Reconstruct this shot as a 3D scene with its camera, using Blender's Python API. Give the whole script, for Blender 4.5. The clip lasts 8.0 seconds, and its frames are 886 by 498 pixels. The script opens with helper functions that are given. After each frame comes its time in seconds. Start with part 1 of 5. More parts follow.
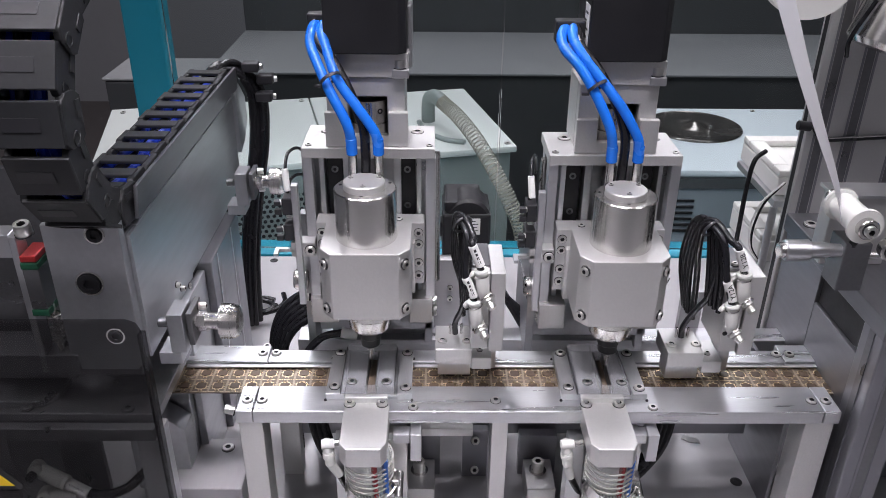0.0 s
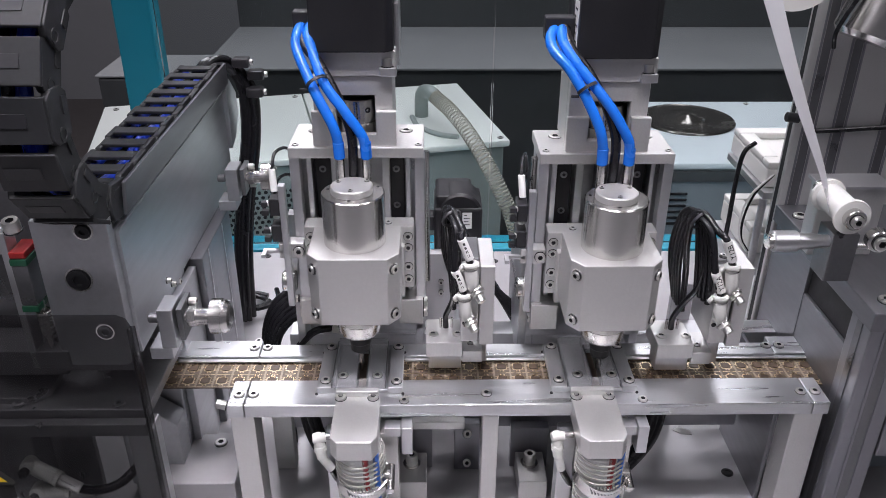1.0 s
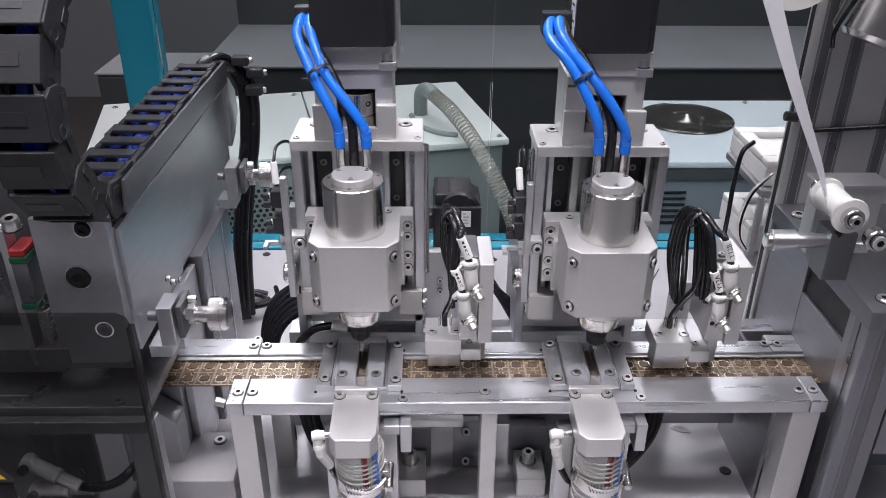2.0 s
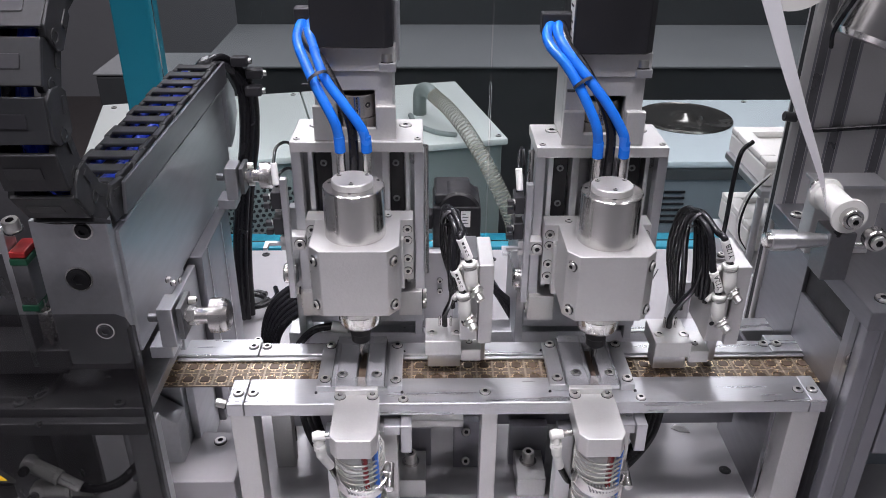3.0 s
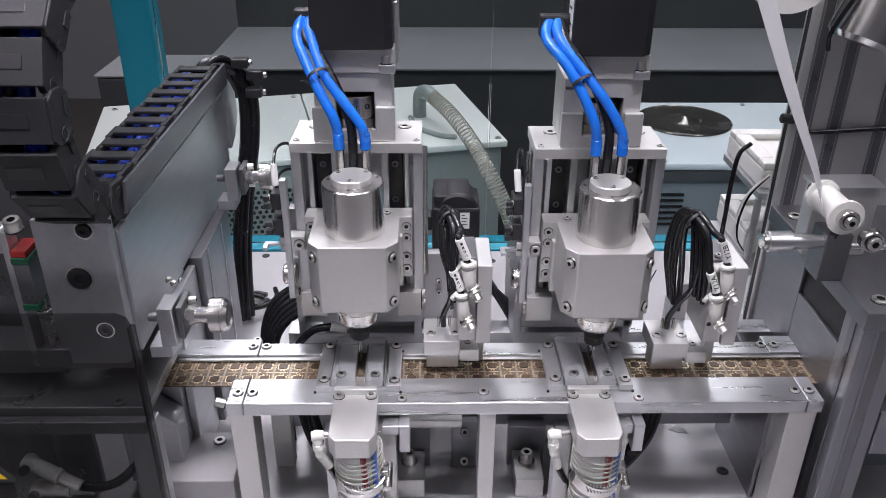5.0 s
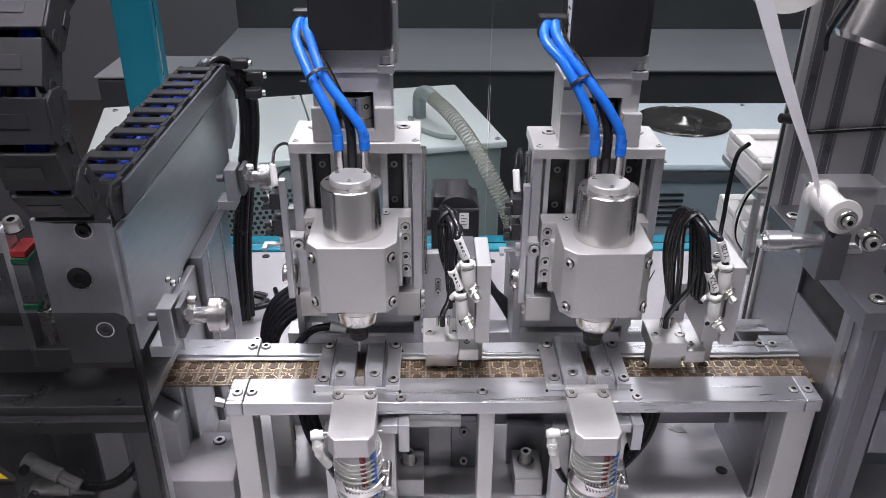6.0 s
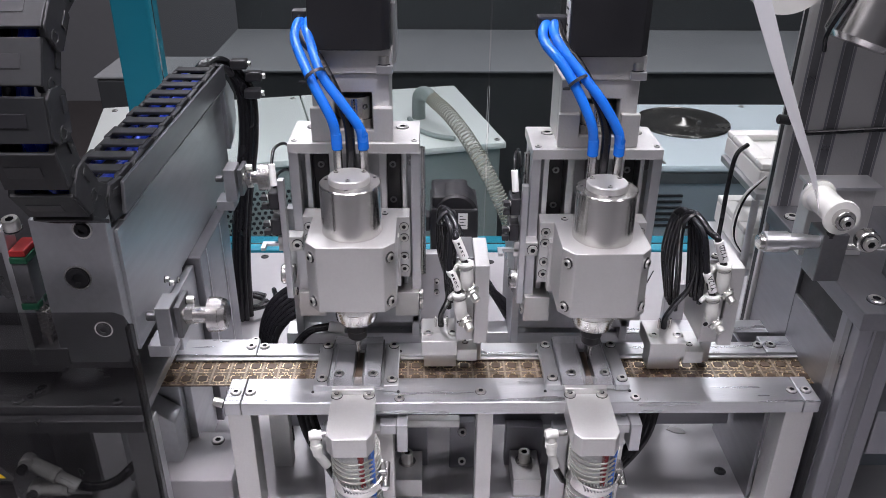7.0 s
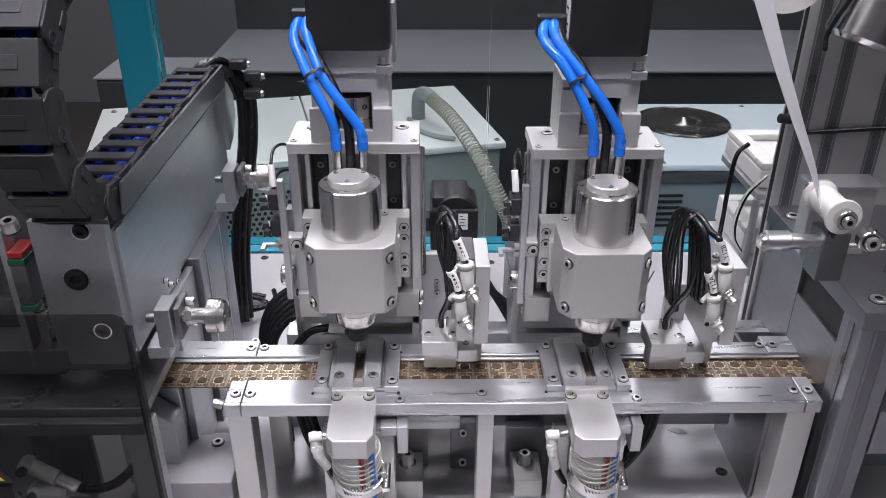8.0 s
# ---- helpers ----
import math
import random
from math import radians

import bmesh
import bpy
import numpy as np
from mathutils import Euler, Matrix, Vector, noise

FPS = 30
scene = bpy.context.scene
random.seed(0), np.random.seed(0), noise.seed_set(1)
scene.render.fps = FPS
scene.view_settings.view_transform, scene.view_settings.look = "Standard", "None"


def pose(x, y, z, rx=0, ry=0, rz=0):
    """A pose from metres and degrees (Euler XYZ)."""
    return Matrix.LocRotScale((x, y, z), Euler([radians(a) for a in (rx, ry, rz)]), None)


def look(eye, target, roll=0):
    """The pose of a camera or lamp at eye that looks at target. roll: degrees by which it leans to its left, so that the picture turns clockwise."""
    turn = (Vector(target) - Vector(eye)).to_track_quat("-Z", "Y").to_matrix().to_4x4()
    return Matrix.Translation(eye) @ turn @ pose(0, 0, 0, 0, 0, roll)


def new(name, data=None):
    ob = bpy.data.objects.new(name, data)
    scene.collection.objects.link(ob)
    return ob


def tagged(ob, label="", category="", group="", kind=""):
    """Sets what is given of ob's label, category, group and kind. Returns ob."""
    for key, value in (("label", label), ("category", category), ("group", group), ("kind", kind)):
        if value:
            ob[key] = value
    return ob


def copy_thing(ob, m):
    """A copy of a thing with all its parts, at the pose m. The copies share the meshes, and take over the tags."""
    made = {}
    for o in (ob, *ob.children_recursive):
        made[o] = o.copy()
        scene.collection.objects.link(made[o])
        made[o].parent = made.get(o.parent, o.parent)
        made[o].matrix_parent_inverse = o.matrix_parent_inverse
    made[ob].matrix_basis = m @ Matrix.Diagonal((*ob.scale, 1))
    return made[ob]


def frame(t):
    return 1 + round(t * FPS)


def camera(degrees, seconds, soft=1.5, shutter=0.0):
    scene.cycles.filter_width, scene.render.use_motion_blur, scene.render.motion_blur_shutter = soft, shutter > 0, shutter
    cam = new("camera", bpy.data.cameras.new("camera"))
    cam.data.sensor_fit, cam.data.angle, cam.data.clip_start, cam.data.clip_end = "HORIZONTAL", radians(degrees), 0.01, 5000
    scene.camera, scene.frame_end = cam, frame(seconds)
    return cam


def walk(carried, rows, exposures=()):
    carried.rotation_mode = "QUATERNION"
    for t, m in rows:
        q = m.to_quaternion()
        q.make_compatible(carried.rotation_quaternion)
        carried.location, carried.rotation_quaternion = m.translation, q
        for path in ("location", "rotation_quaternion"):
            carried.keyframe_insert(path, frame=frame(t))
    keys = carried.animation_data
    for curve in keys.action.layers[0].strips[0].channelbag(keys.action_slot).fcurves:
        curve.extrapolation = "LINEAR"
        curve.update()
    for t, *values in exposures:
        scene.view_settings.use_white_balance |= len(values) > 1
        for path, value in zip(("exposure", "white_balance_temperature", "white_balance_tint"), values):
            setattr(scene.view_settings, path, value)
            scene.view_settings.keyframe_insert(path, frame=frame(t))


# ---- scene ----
cam = camera(57.47, 8.0, soft=0.8)
PATH = [
    (0, (-0.0052, -0.3568, 0.4315), (0.0202, 1.4159, -0.4942), 0.62),
    (0.5, (-0.0019, -0.3586, 0.4312), (0.0271, 1.4115, -0.4994), 0.37),
    (1, (-0.0006, -0.3584, 0.4312), (0.0297, 1.4091, -0.5041), 0.27),
    (1.5, (-0.0005, -0.3588, 0.4312), (0.0308, 1.4075, -0.5063), 0.37),
    (3, (-0.0014, -0.3591, 0.4327), (0.0348, 1.4051, -0.5087), 0.34),
    (3.5, (-0.0009, -0.3595, 0.4326), (0.0346, 1.4053, -0.5078), 0.25),
    (4, (-0.0007, -0.36, 0.4328), (0.0343, 1.4052, -0.5069), 0.3),
    (4.5, (-0.0009, -0.361, 0.4328), (0.0351, 1.4052, -0.5047), 0.46),
    (6, (0.0004, -0.3631, 0.4324), (0.0341, 1.4059, -0.4999), 0.36),
    (6.5, (0.0003, -0.3638, 0.4326), (0.0347, 1.4054, -0.4994), 0.4),
    (7, (0.0009, -0.3636, 0.4321), (0.0359, 1.4068, -0.4976), 0.46),
    (7.5, (0.0013, -0.3626, 0.4322), (0.0376, 1.4077, -0.4978), 0.39),
    (8, (0.0009, -0.3621, 0.4315), (0.0357, 1.4086, -0.4977), 0.31),
]
walk(cam, [(t, look(eye, target, roll)) for t, eye, target, roll in PATH])

# ---- light ----
world = bpy.data.worlds.new("room_air")
scene.world = world
world.use_nodes = True
world.node_tree.nodes["Background"].inputs[0].default_value = (0.75, 0.8, 0.9, 1)
world.node_tree.nodes["Background"].inputs[1].default_value = 0.13


def area_lamp(name, at, target, sx, sy, watts, colour=(1.0, 0.98, 0.95)):
    d = bpy.data.lights.new(name, "AREA")
    d.shape, d.size, d.size_y, d.energy, d.color = "RECTANGLE", sx, sy, watts, colour
    ob = new(name, d)
    ob.matrix_world = look(at, target)
    return ob


# unseen lamps, added: four at ceiling height, two bars of limited spread over machine
COOL = (0.93, 0.885, 0.965)
area_lamp("unseen_ceiling_lamp", (-0.9, -0.7, 1.55), (-0.9, -0.7, 0), 0.3, 1.2, 11.5, COOL)
area_lamp("unseen_ceiling_lamp", (0.9, -0.7, 1.55), (0.9, -0.7, 0), 0.3, 1.2, 6.5, COOL)
area_lamp("unseen_ceiling_lamp", (-0.3, 1.3, 1.55), (-0.3, 1.3, 0), 0.3, 1.2, 12.5, COOL)
area_lamp("unseen_ceiling_lamp", (0.7, 1.3, 1.55), (0.7, 1.3, 0), 0.3, 1.2, 8.5, COOL)
bar = area_lamp("added_bar_lamp", (-0.02, -0.22, 1.0), (-0.02, 0.0, 0.17), 0.34, 0.07, 1.1, COOL)
bar.data.spread = radians(52)
rear = area_lamp("added_bar_lamp", (-0.02, 0.22, 0.92), (0.0, 0.06, 0.12), 0.5, 0.05, 0.8, COOL)
rear.data.spread = radians(100)
scene.view_settings.exposure = 0.0

# ---- materials ----


def material(name, colour, rough=0.5, metal=0.0, vary=0.12, scale=60.0, bump=0.05, stretch=(1, 1, 1), rough_vary=0.1,
             island=0.0, coat=0.0, transmission=0.0, ior=1.45, alpha=1.0):
    m = bpy.data.materials.new(name)
    m.use_nodes = True
    nt = m.node_tree
    b = nt.nodes["Principled BSDF"]
    b.inputs["Metallic"].default_value = metal
    b.inputs["IOR"].default_value = ior
    b.inputs["Transmission Weight"].default_value = transmission
    b.inputs["Coat Weight"].default_value = coat
    b.inputs["Alpha"].default_value = alpha
    tc = nt.nodes.new("ShaderNodeTexCoord")
    mp = nt.nodes.new("ShaderNodeMapping")
    mp.inputs["Scale"].default_value = stretch
    nt.links.new(tc.outputs["Object"], mp.inputs["Vector"])
    fine = nt.nodes.new("ShaderNodeTexNoise")
    fine.inputs["Scale"].default_value = scale * 12
    fine.inputs["Detail"].default_value = 3
    nt.links.new(mp.outputs[0], fine.inputs["Vector"])
    broad = nt.nodes.new("ShaderNodeTexNoise")
    broad.inputs["Scale"].default_value = scale
    broad.inputs["Detail"].default_value = 4
    nt.links.new(mp.outputs[0], broad.inputs["Vector"])
    mix = nt.nodes.new("ShaderNodeMix")
    mix.data_type = "RGBA"
    mix.inputs["A"].default_value = (*[max(0, c * (1 - vary)) for c in colour], 1)
    mix.inputs["B"].default_value = (*[min(1, c * (1 + vary)) for c in colour], 1)
    add = nt.nodes.new("ShaderNodeMath")
    add.operation = "ADD"
    half = nt.nodes.new("ShaderNodeMath")
    half.operation = "MULTIPLY"
    half.inputs[1].default_value = 0.5
    nt.links.new(fine.outputs[0], add.inputs[0])
    nt.links.new(broad.outputs[0], add.inputs[1])
    nt.links.new(add.outputs[0], half.inputs[0])
    nt.links.new(half.outputs[0], mix.inputs["Factor"])
    if island:
        info = nt.nodes.new("ShaderNodeObjectInfo")
        hsv = nt.nodes.new("ShaderNodeHueSaturation")
        rng = nt.nodes.new("ShaderNodeMapRange")
        rng.inputs["To Min"].default_value, rng.inputs["To Max"].default_value = 1 - island, 1 + island
        nt.links.new(info.outputs["Random"], rng.inputs["Value"])
        nt.links.new(rng.outputs[0], hsv.inputs["Value"])
        nt.links.new(mix.outputs["Result"], hsv.inputs["Color"])
        nt.links.new(hsv.outputs[0], b.inputs["Base Color"])
    else:
        nt.links.new(mix.outputs["Result"], b.inputs["Base Color"])
    rr = nt.nodes.new("ShaderNodeMapRange")
    rr.inputs["From Min"].default_value, rr.inputs["From Max"].default_value = 0.3, 0.7
    rr.inputs["To Min"].default_value, rr.inputs["To Max"].default_value = max(0.02, rough - rough_vary), min(1, rough + rough_vary)
    nt.links.new(broad.outputs[0], rr.inputs["Value"])
    nt.links.new(rr.outputs[0], b.inputs["Roughness"])
    if bump:
        bp = nt.nodes.new("ShaderNodeBump")
        bp.inputs["Strength"].default_value = bump
        bp.inputs["Distance"].default_value = 0.0003
        nt.links.new(fine.outputs[0], bp.inputs["Height"])
        nt.links.new(bp.outputs[0], b.inputs["Normal"])
    return m


ALU = material("satin_aluminium", (0.66, 0.665, 0.68), 0.34, 0.96, 0.06, 40, 0.10, (1, 1, 1), 0.06)
ALU_X = material("aluminium_brushed_lengthwise", (0.62, 0.625, 0.64), 0.32, 0.95, 0.13, 110, 0.5, (0.14, 1.6, 1.6), 0.08)
ALU_Y = material("aluminium_brushed_across", (0.58, 0.585, 0.595), 0.36, 0.95, 0.16, 90, 0.5, (1.5, 0.14, 1.5), 0.09)
ANOD = material("bead_blasted_anodised_aluminium", (0.65, 0.645, 0.635), 0.40, 0.80, 0.08, 60, 0.4, (1, 1, 1), 0.06)
STEEL = material("turned_stainless_steel", (0.66, 0.648, 0.63), 0.22, 1.0, 0.04, 30, 0.06, (1, 1, 3), 0.02)
STEEL.node_tree.nodes["Principled BSDF"].inputs["Anisotropic"].default_value = 0.7
STEEL.node_tree.nodes["Principled BSDF"].inputs["Anisotropic Rotation"].default_value = 0.25
DARKSTEEL = material("dark_ground_steel", (0.22, 0.22, 0.23), 0.35, 0.9, 0.2, 40, 0.12)
GANTRY = material("grey_milled_aluminium", (0.52, 0.53, 0.55), 0.36, 0.92, 0.22, 18, 0.4, (1.2, 0.15, 1.2), 0.12)
SCREW = material("zinc_socket_screw", (0.74, 0.73, 0.70), 0.34, 1.0, 0.15, 90, 0.08)
# for black screws, and for the shade painted around and inside screw heads
BLACK_SCREW_AND_SHADE = material("black_screw_and_gap_shade", (0.03, 0.03, 0.033), 0.45, 0.3, 0.2, 90, 0.08)
BLACK = material("black_painted_metal", (0.012, 0.012, 0.014), 0.45, 0.0, 0.3, 60, 0.12)
PLASTIC = material("black_moulded_plastic", (0.022, 0.022, 0.025), 0.38, 0.0, 0.3, 50, 0.1, (1, 1, 1), 0.08)
CHAIN = material("scuffed_black_nylon", (0.019, 0.020, 0.022), 0.52, 0.0, 0.45, 35, 0.2, (1, 1, 1), 0.12)
RUBBER = material("glossy_black_cable", (0.010, 0.010, 0.012), 0.22, 0.0, 0.3, 60, 0.05)
BLUE = material("blue_polyurethane_tube", (0.012, 0.145, 0.62), 0.24, 0.0, 0.10, 60, 0.03, (1, 1, 1), 0.06)
INDIGO = material("blue_air_line", (0.02, 0.06, 0.55), 0.3, 0.0, 0.1, 60, 0.03)
WHITE = material("white_plastic", (0.66, 0.66, 0.63), 0.40, 0.0, 0.05, 60, 0.05)
NYLON = material("milky_nylon", (0.68, 0.68, 0.65), 0.45, 0.0, 0.05, 60, 0.06)
PAPER = material("white_paper", (0.70, 0.70, 0.68), 0.7, 0.0, 0.04, 90, 0.03)
INK = material("black_ink", (0.02, 0.02, 0.02), 0.6, 0.0, 0.1, 90, 0.0)
TEAL = material("teal_enamel", (0.012, 0.235, 0.33), 0.42, 0.0, 0.06, 20, 0.08)
ENAMEL = material("pale_grey_enamel", (0.70, 0.745, 0.71), 0.42, 0.0, 0.04, 6, 0.06)
ENAMEL_B = material("bluish_white_enamel", (0.72, 0.80, 0.83), 0.40, 0.0, 0.04, 6, 0.05)
GREYPAINT = material("grey_green_enamel", (0.27, 0.31, 0.30), 0.45, 0.0, 0.08, 10, 0.08)
SLATE = material("slate_grey_enamel", (0.26, 0.30, 0.33), 0.45, 0.0, 0.08, 10, 0.08)
BASE = material("white_powder_coated_base", (0.40, 0.395, 0.405), 0.38, 0.25, 0.08, 12, 0.1)
SUBSTRATE = material("glass_epoxy_tape", (0.13, 0.098, 0.070), 0.36, 0.1, 0.25, 120, 0.15)
LAMINATE = material("pale_laminate", (0.30, 0.245, 0.185), 0.4, 0.2, 0.15, 120, 0.1)
GOLD = material("gold_plated_copper", (0.66, 0.53, 0.36), 0.28, 1.0, 0.18, 160, 0.1, island=0.12)
CHIP = material("dark_encapsulated_chip", (0.075, 0.050, 0.032), 0.34, 0.1, 0.3, 160, 0.1, island=0.2)
RED = material("red_rubber_stripe", (0.26, 0.02, 0.025), 0.45, 0.0, 0.1, 60, 0.03)
STRIPE = material("blue_rubber_stripe", (0.05, 0.16, 0.55), 0.45, 0.0, 0.1, 60, 0.03)
GREEN = material("green_plastic", (0.008, 0.07, 0.035), 0.4, 0.0, 0.1, 60, 0.05)
SCARLET = material("red_plastic", (0.30, 0.015, 0.015), 0.4, 0.0, 0.1, 60, 0.05)
YELLOW = material("yellow_label", (0.85, 0.55, 0.02), 0.5, 0.0, 0.05, 60, 0.02)
FLOOR = material("grey_epoxy_floor", (0.19, 0.17, 0.165), 0.45, 0.0, 0.12, 3, 0.06)
WALL = material("unseen_wall_paint", (0.45, 0.46, 0.48), 0.8, 0.0, 0.06, 3, 0.05)
CEILING = material("unseen_ceiling_paint", (0.7, 0.7, 0.7), 0.85, 0.0, 0.04, 3, 0.03)
# the next two greys are lifted to hold the haze of the enclosure glass
CHARCOAL = material("charcoal_paint_and_lip_shade", (0.085, 0.09, 0.094), 0.4, 0.0, 0.2, 6, 0.06)
BENCH = material("worn_grey_benchtop_hazed", (0.30, 0.31, 0.315), 0.40, 0.0, 0.25, 9, 0.08)
CLEAR = material("clear_pvc_hose", (0.62, 0.62, 0.58), 0.16, 0.0, 0.05, 60, 0.04, alpha=0.36, rough_vary=0.04)
AIRDUCT = material("clear_beige_duct", (0.50, 0.49, 0.43), 0.14, 0.0, 0.05, 60, 0.04, alpha=0.30, rough_vary=0.04)
DUCTRIB = material("beige_duct_rib", (0.46, 0.45, 0.38), 0.2, 0.0, 0.05, 60, 0.04, alpha=0.6, rough_vary=0.04)
SPIRAL = material("hose_rib", (0.70, 0.70, 0.66), 0.18, 0.0, 0.05, 60, 0.04, alpha=0.55, rough_vary=0.04)
FRAMEGREY = material("dark_grey_ground_plate", (0.25, 0.25, 0.27), 0.36, 0.9, 0.28, 20, 0.35, (1, 0.2, 1), 0.10)
PROFILE = material("dull_grey_profile", (0.30, 0.30, 0.325), 0.40, 0.85, 0.10, 18, 0.10, (1.5, 1.5, 0.1), 0.08)
ACRYLIC = material("scuffed_clear_acrylic", (0.52, 0.53, 0.55), 0.10, 0.0, 0.08, 60, 0.04, alpha=0.26, rough_vary=0.05)
SMOKED = material("smoked_acrylic", (0.006, 0.0055, 0.0065), 0.07, 0.0, 0.05, 40, 0.0, ior=1.25, alpha=0.46, rough_vary=0.03)
GLASS = material("enclosure_glass", (0.80, 0.86, 0.86), 0.03, 0.0, 0.02, 40, 0.0, transmission=1.0, ior=1.15, rough_vary=0.01)
DISH = material("polished_black_bowl", (0.20, 0.19, 0.175), 0.20, 0.85, 0.2, 30, 0.05)
TAPE = material("white_cover_tape", (0.62, 0.62, 0.64), 0.35, 0.0, 0.04, 60, 0.03)

# ---- modelling helpers: lengths in millimetres ----
K = 0.001
# depths (y) are squeezed by 0.935 to fit the camera's view; radii and heights stay as drawn
DEEP = 0.935


def fitted_depth(p):
    """A point of the plan in millimetres, its depth squeezed to fit the view."""
    return Vector((p[0], p[1] * DEEP, p[2]))



def thing(name, at, label, category, group="", kind=""):
    ob = new(name)
    ob.empty_display_size = 0.01
    ob["at"] = list(fitted_depth(at))
    ob.location = Vector(ob["at"]) * K
    return tagged(ob, label, category, group, kind)


def part(name, bm, mat, parent=None, label="", angle=35):
    """Links bm, drawn in world millimetres, as one mesh under a thing or under a part."""
    root = parent
    while root is not None and root.parent is not None:
        root = root.parent
    off = Vector(root["at"]) if root is not None else Vector((0, 0, 0))
    bm.transform(Matrix.Scale(K, 4) @ Matrix.Translation(-off))
    bmesh.ops.recalc_face_normals(bm, faces=bm.faces)
    # flat faces stay flat: an edge is sharp where it is steep, or where a broad face meets a narrow bevel
    for f in bm.faces:
        f.smooth = True
    for e in bm.edges:
        if len(e.link_faces) == 2:
            turn = e.calc_face_angle(0.0)
            a, b = sorted(f.calc_area() for f in e.link_faces)
            e.smooth = turn < radians(angle) and not (turn > radians(10) and b > 4 * a)
    me = bpy.data.meshes.new(name)
    bm.to_mesh(me)
    bm.free()
    me.materials.append(mat)
    ob = new(name, me)
    ob.parent = parent
    if label:
        tagged(ob, label)
    return ob


def setting(name, bm, mat, label, category):
    ob = part(name, bm, mat)
    return tagged(ob, label, category, kind="structure")


def solo(name, bm, mat, label, category, group="", kind=""):
    return tagged(part(name, bm, mat), label, category, group, kind)


def box(x0, x1, y0, y1, z0, z1, bev=0.4, bm=None):
    bm = bm or bmesh.new()
    y0, y1 = y0 * DEEP, y1 * DEEP
    m = Matrix.Translation(((x0 + x1) / 2, (y0 + y1) / 2, (z0 + z1) / 2)) @ Matrix.Diagonal((x1 - x0, y1 - y0, z1 - z0, 1))
    r = bmesh.ops.create_cube(bm, size=1, matrix=m)
    if bev:
        es = {e for v in r["verts"] for e in v.link_edges}
        bmesh.ops.bevel(bm, geom=list(es), offset=bev, segments=2, affect="EDGES", profile=0.5)
    return bm


def prism(pts, axis, a0, a1, bev=0.4, bm=None):
    """A polygon of the other two axes, in their order, drawn out from a0 to a1."""
    bm = bm or bmesh.new()
    def at(p, a):
        q = list(p)
        q.insert("xyz".index(axis), a)
        return fitted_depth(q)
    lo = [bm.verts.new(at(p, a0)) for p in pts]
    hi = [bm.verts.new(at(p, a1)) for p in pts]
    fs = [bm.faces.new(lo[::-1]), bm.faces.new(hi)]
    n = len(pts)
    for i in range(n):
        fs.append(bm.faces.new((lo[i], lo[(i + 1) % n], hi[(i + 1) % n], hi[i])))
    bmesh.ops.recalc_face_normals(bm, faces=fs)
    if bev:
        es = {e for f in fs for e in f.edges}
        bmesh.ops.bevel(bm, geom=list(es), offset=bev, segments=2, affect="EDGES", profile=0.5)
    return bm


def lathe(profile, at, way=(0, 0, 1), seg=40, bm=None):
    """A profile of (radius, height) turned about way, from the point at."""
    bm = bm or bmesh.new()
    turn = Vector(way).to_track_quat("Z", "Y").to_matrix()
    at = fitted_depth(at)
    rings = []
    for r, h in profile:
        if r < 1e-6:
            rings.append([bm.verts.new(at + turn @ Vector((0, 0, h)))])
        else:
            rings.append([bm.verts.new(at + turn @ Vector((r * math.cos(2 * math.pi * i / seg), r * math.sin(2 * math.pi * i / seg), h))) for i in range(seg)])
    for a, b in zip(rings, rings[1:]):
        for i in range(seg):
            j = (i + 1) % seg
            if len(a) == 1 and len(b) == 1:
                break
            if len(a) == 1:
                bm.faces.new((a[0], b[j], b[i]))
            elif len(b) == 1:
                bm.faces.new((a[i], a[j], b[0]))
            else:
                bm.faces.new((a[i], a[j], b[j], b[i]))
    return bm


def rod(p0, p1, r, bev=0.4, seg=32, bm=None):
    way = Vector(p1) - Vector(p0)
    L = way.length
    return lathe([(0, 0), (r - bev, 0), (r, bev), (r, L - bev), (r - bev, L), (0, L)], p0, way, seg, bm)


def ring(at, way, r0, r1, h, seg=32, bm=None):
    return lathe([(r0, 0), (r1, 0), (r1, h), (r0, h), (r0, 0)], at, way, seg, bm)


def curve_points(pts, step=8):
    pts = [Vector(p) for p in pts]
    ext = [2 * pts[0] - pts[1]] + pts + [2 * pts[-1] - pts[-2]]
    out = []
    for i in range(1, len(ext) - 2):
        a, b, c, d = ext[i - 1:i + 3]
        for k in range(step):
            t = k / step
            out.append(0.5 * (2 * b + (c - a) * t + (2 * a - 5 * b + 4 * c - d) * t * t + (3 * b - a - 3 * c + d) * t ** 3))
    out.append(pts[-1])
    return out


def tube(pts, r, seg=12, step=8, bm=None, radius=None):
    """A round tube along a smooth line; radius(i, n) may vary it."""
    bm = bm or bmesh.new()
    P = [fitted_depth(p) for p in curve_points(pts, step)]
    n = len(P)
    up = Vector((0.31, 0.17, 0.93)).normalized()
    rings = []
    for i, p in enumerate(P):
        d = (P[min(i + 1, n - 1)] - P[max(i - 1, 0)]).normalized()
        s = d.cross(up)
        s = s.normalized() if s.length > 1e-3 else d.orthogonal().normalized()
        up = s.cross(d).normalized()
        rr = radius(i, n) if radius else r
        rings.append([bm.verts.new(p + rr * (math.cos(2 * math.pi * k / seg) * s + math.sin(2 * math.pi * k / seg) * up)) for k in range(seg)])
    for a, b in zip(rings, rings[1:]):
        for k in range(seg):
            bm.faces.new((a[k], a[(k + 1) % seg], b[(k + 1) % seg], b[k]))
    bm.faces.new(rings[0][::-1])
    bm.faces.new(rings[-1])
    return bm


screw_meshes = {}


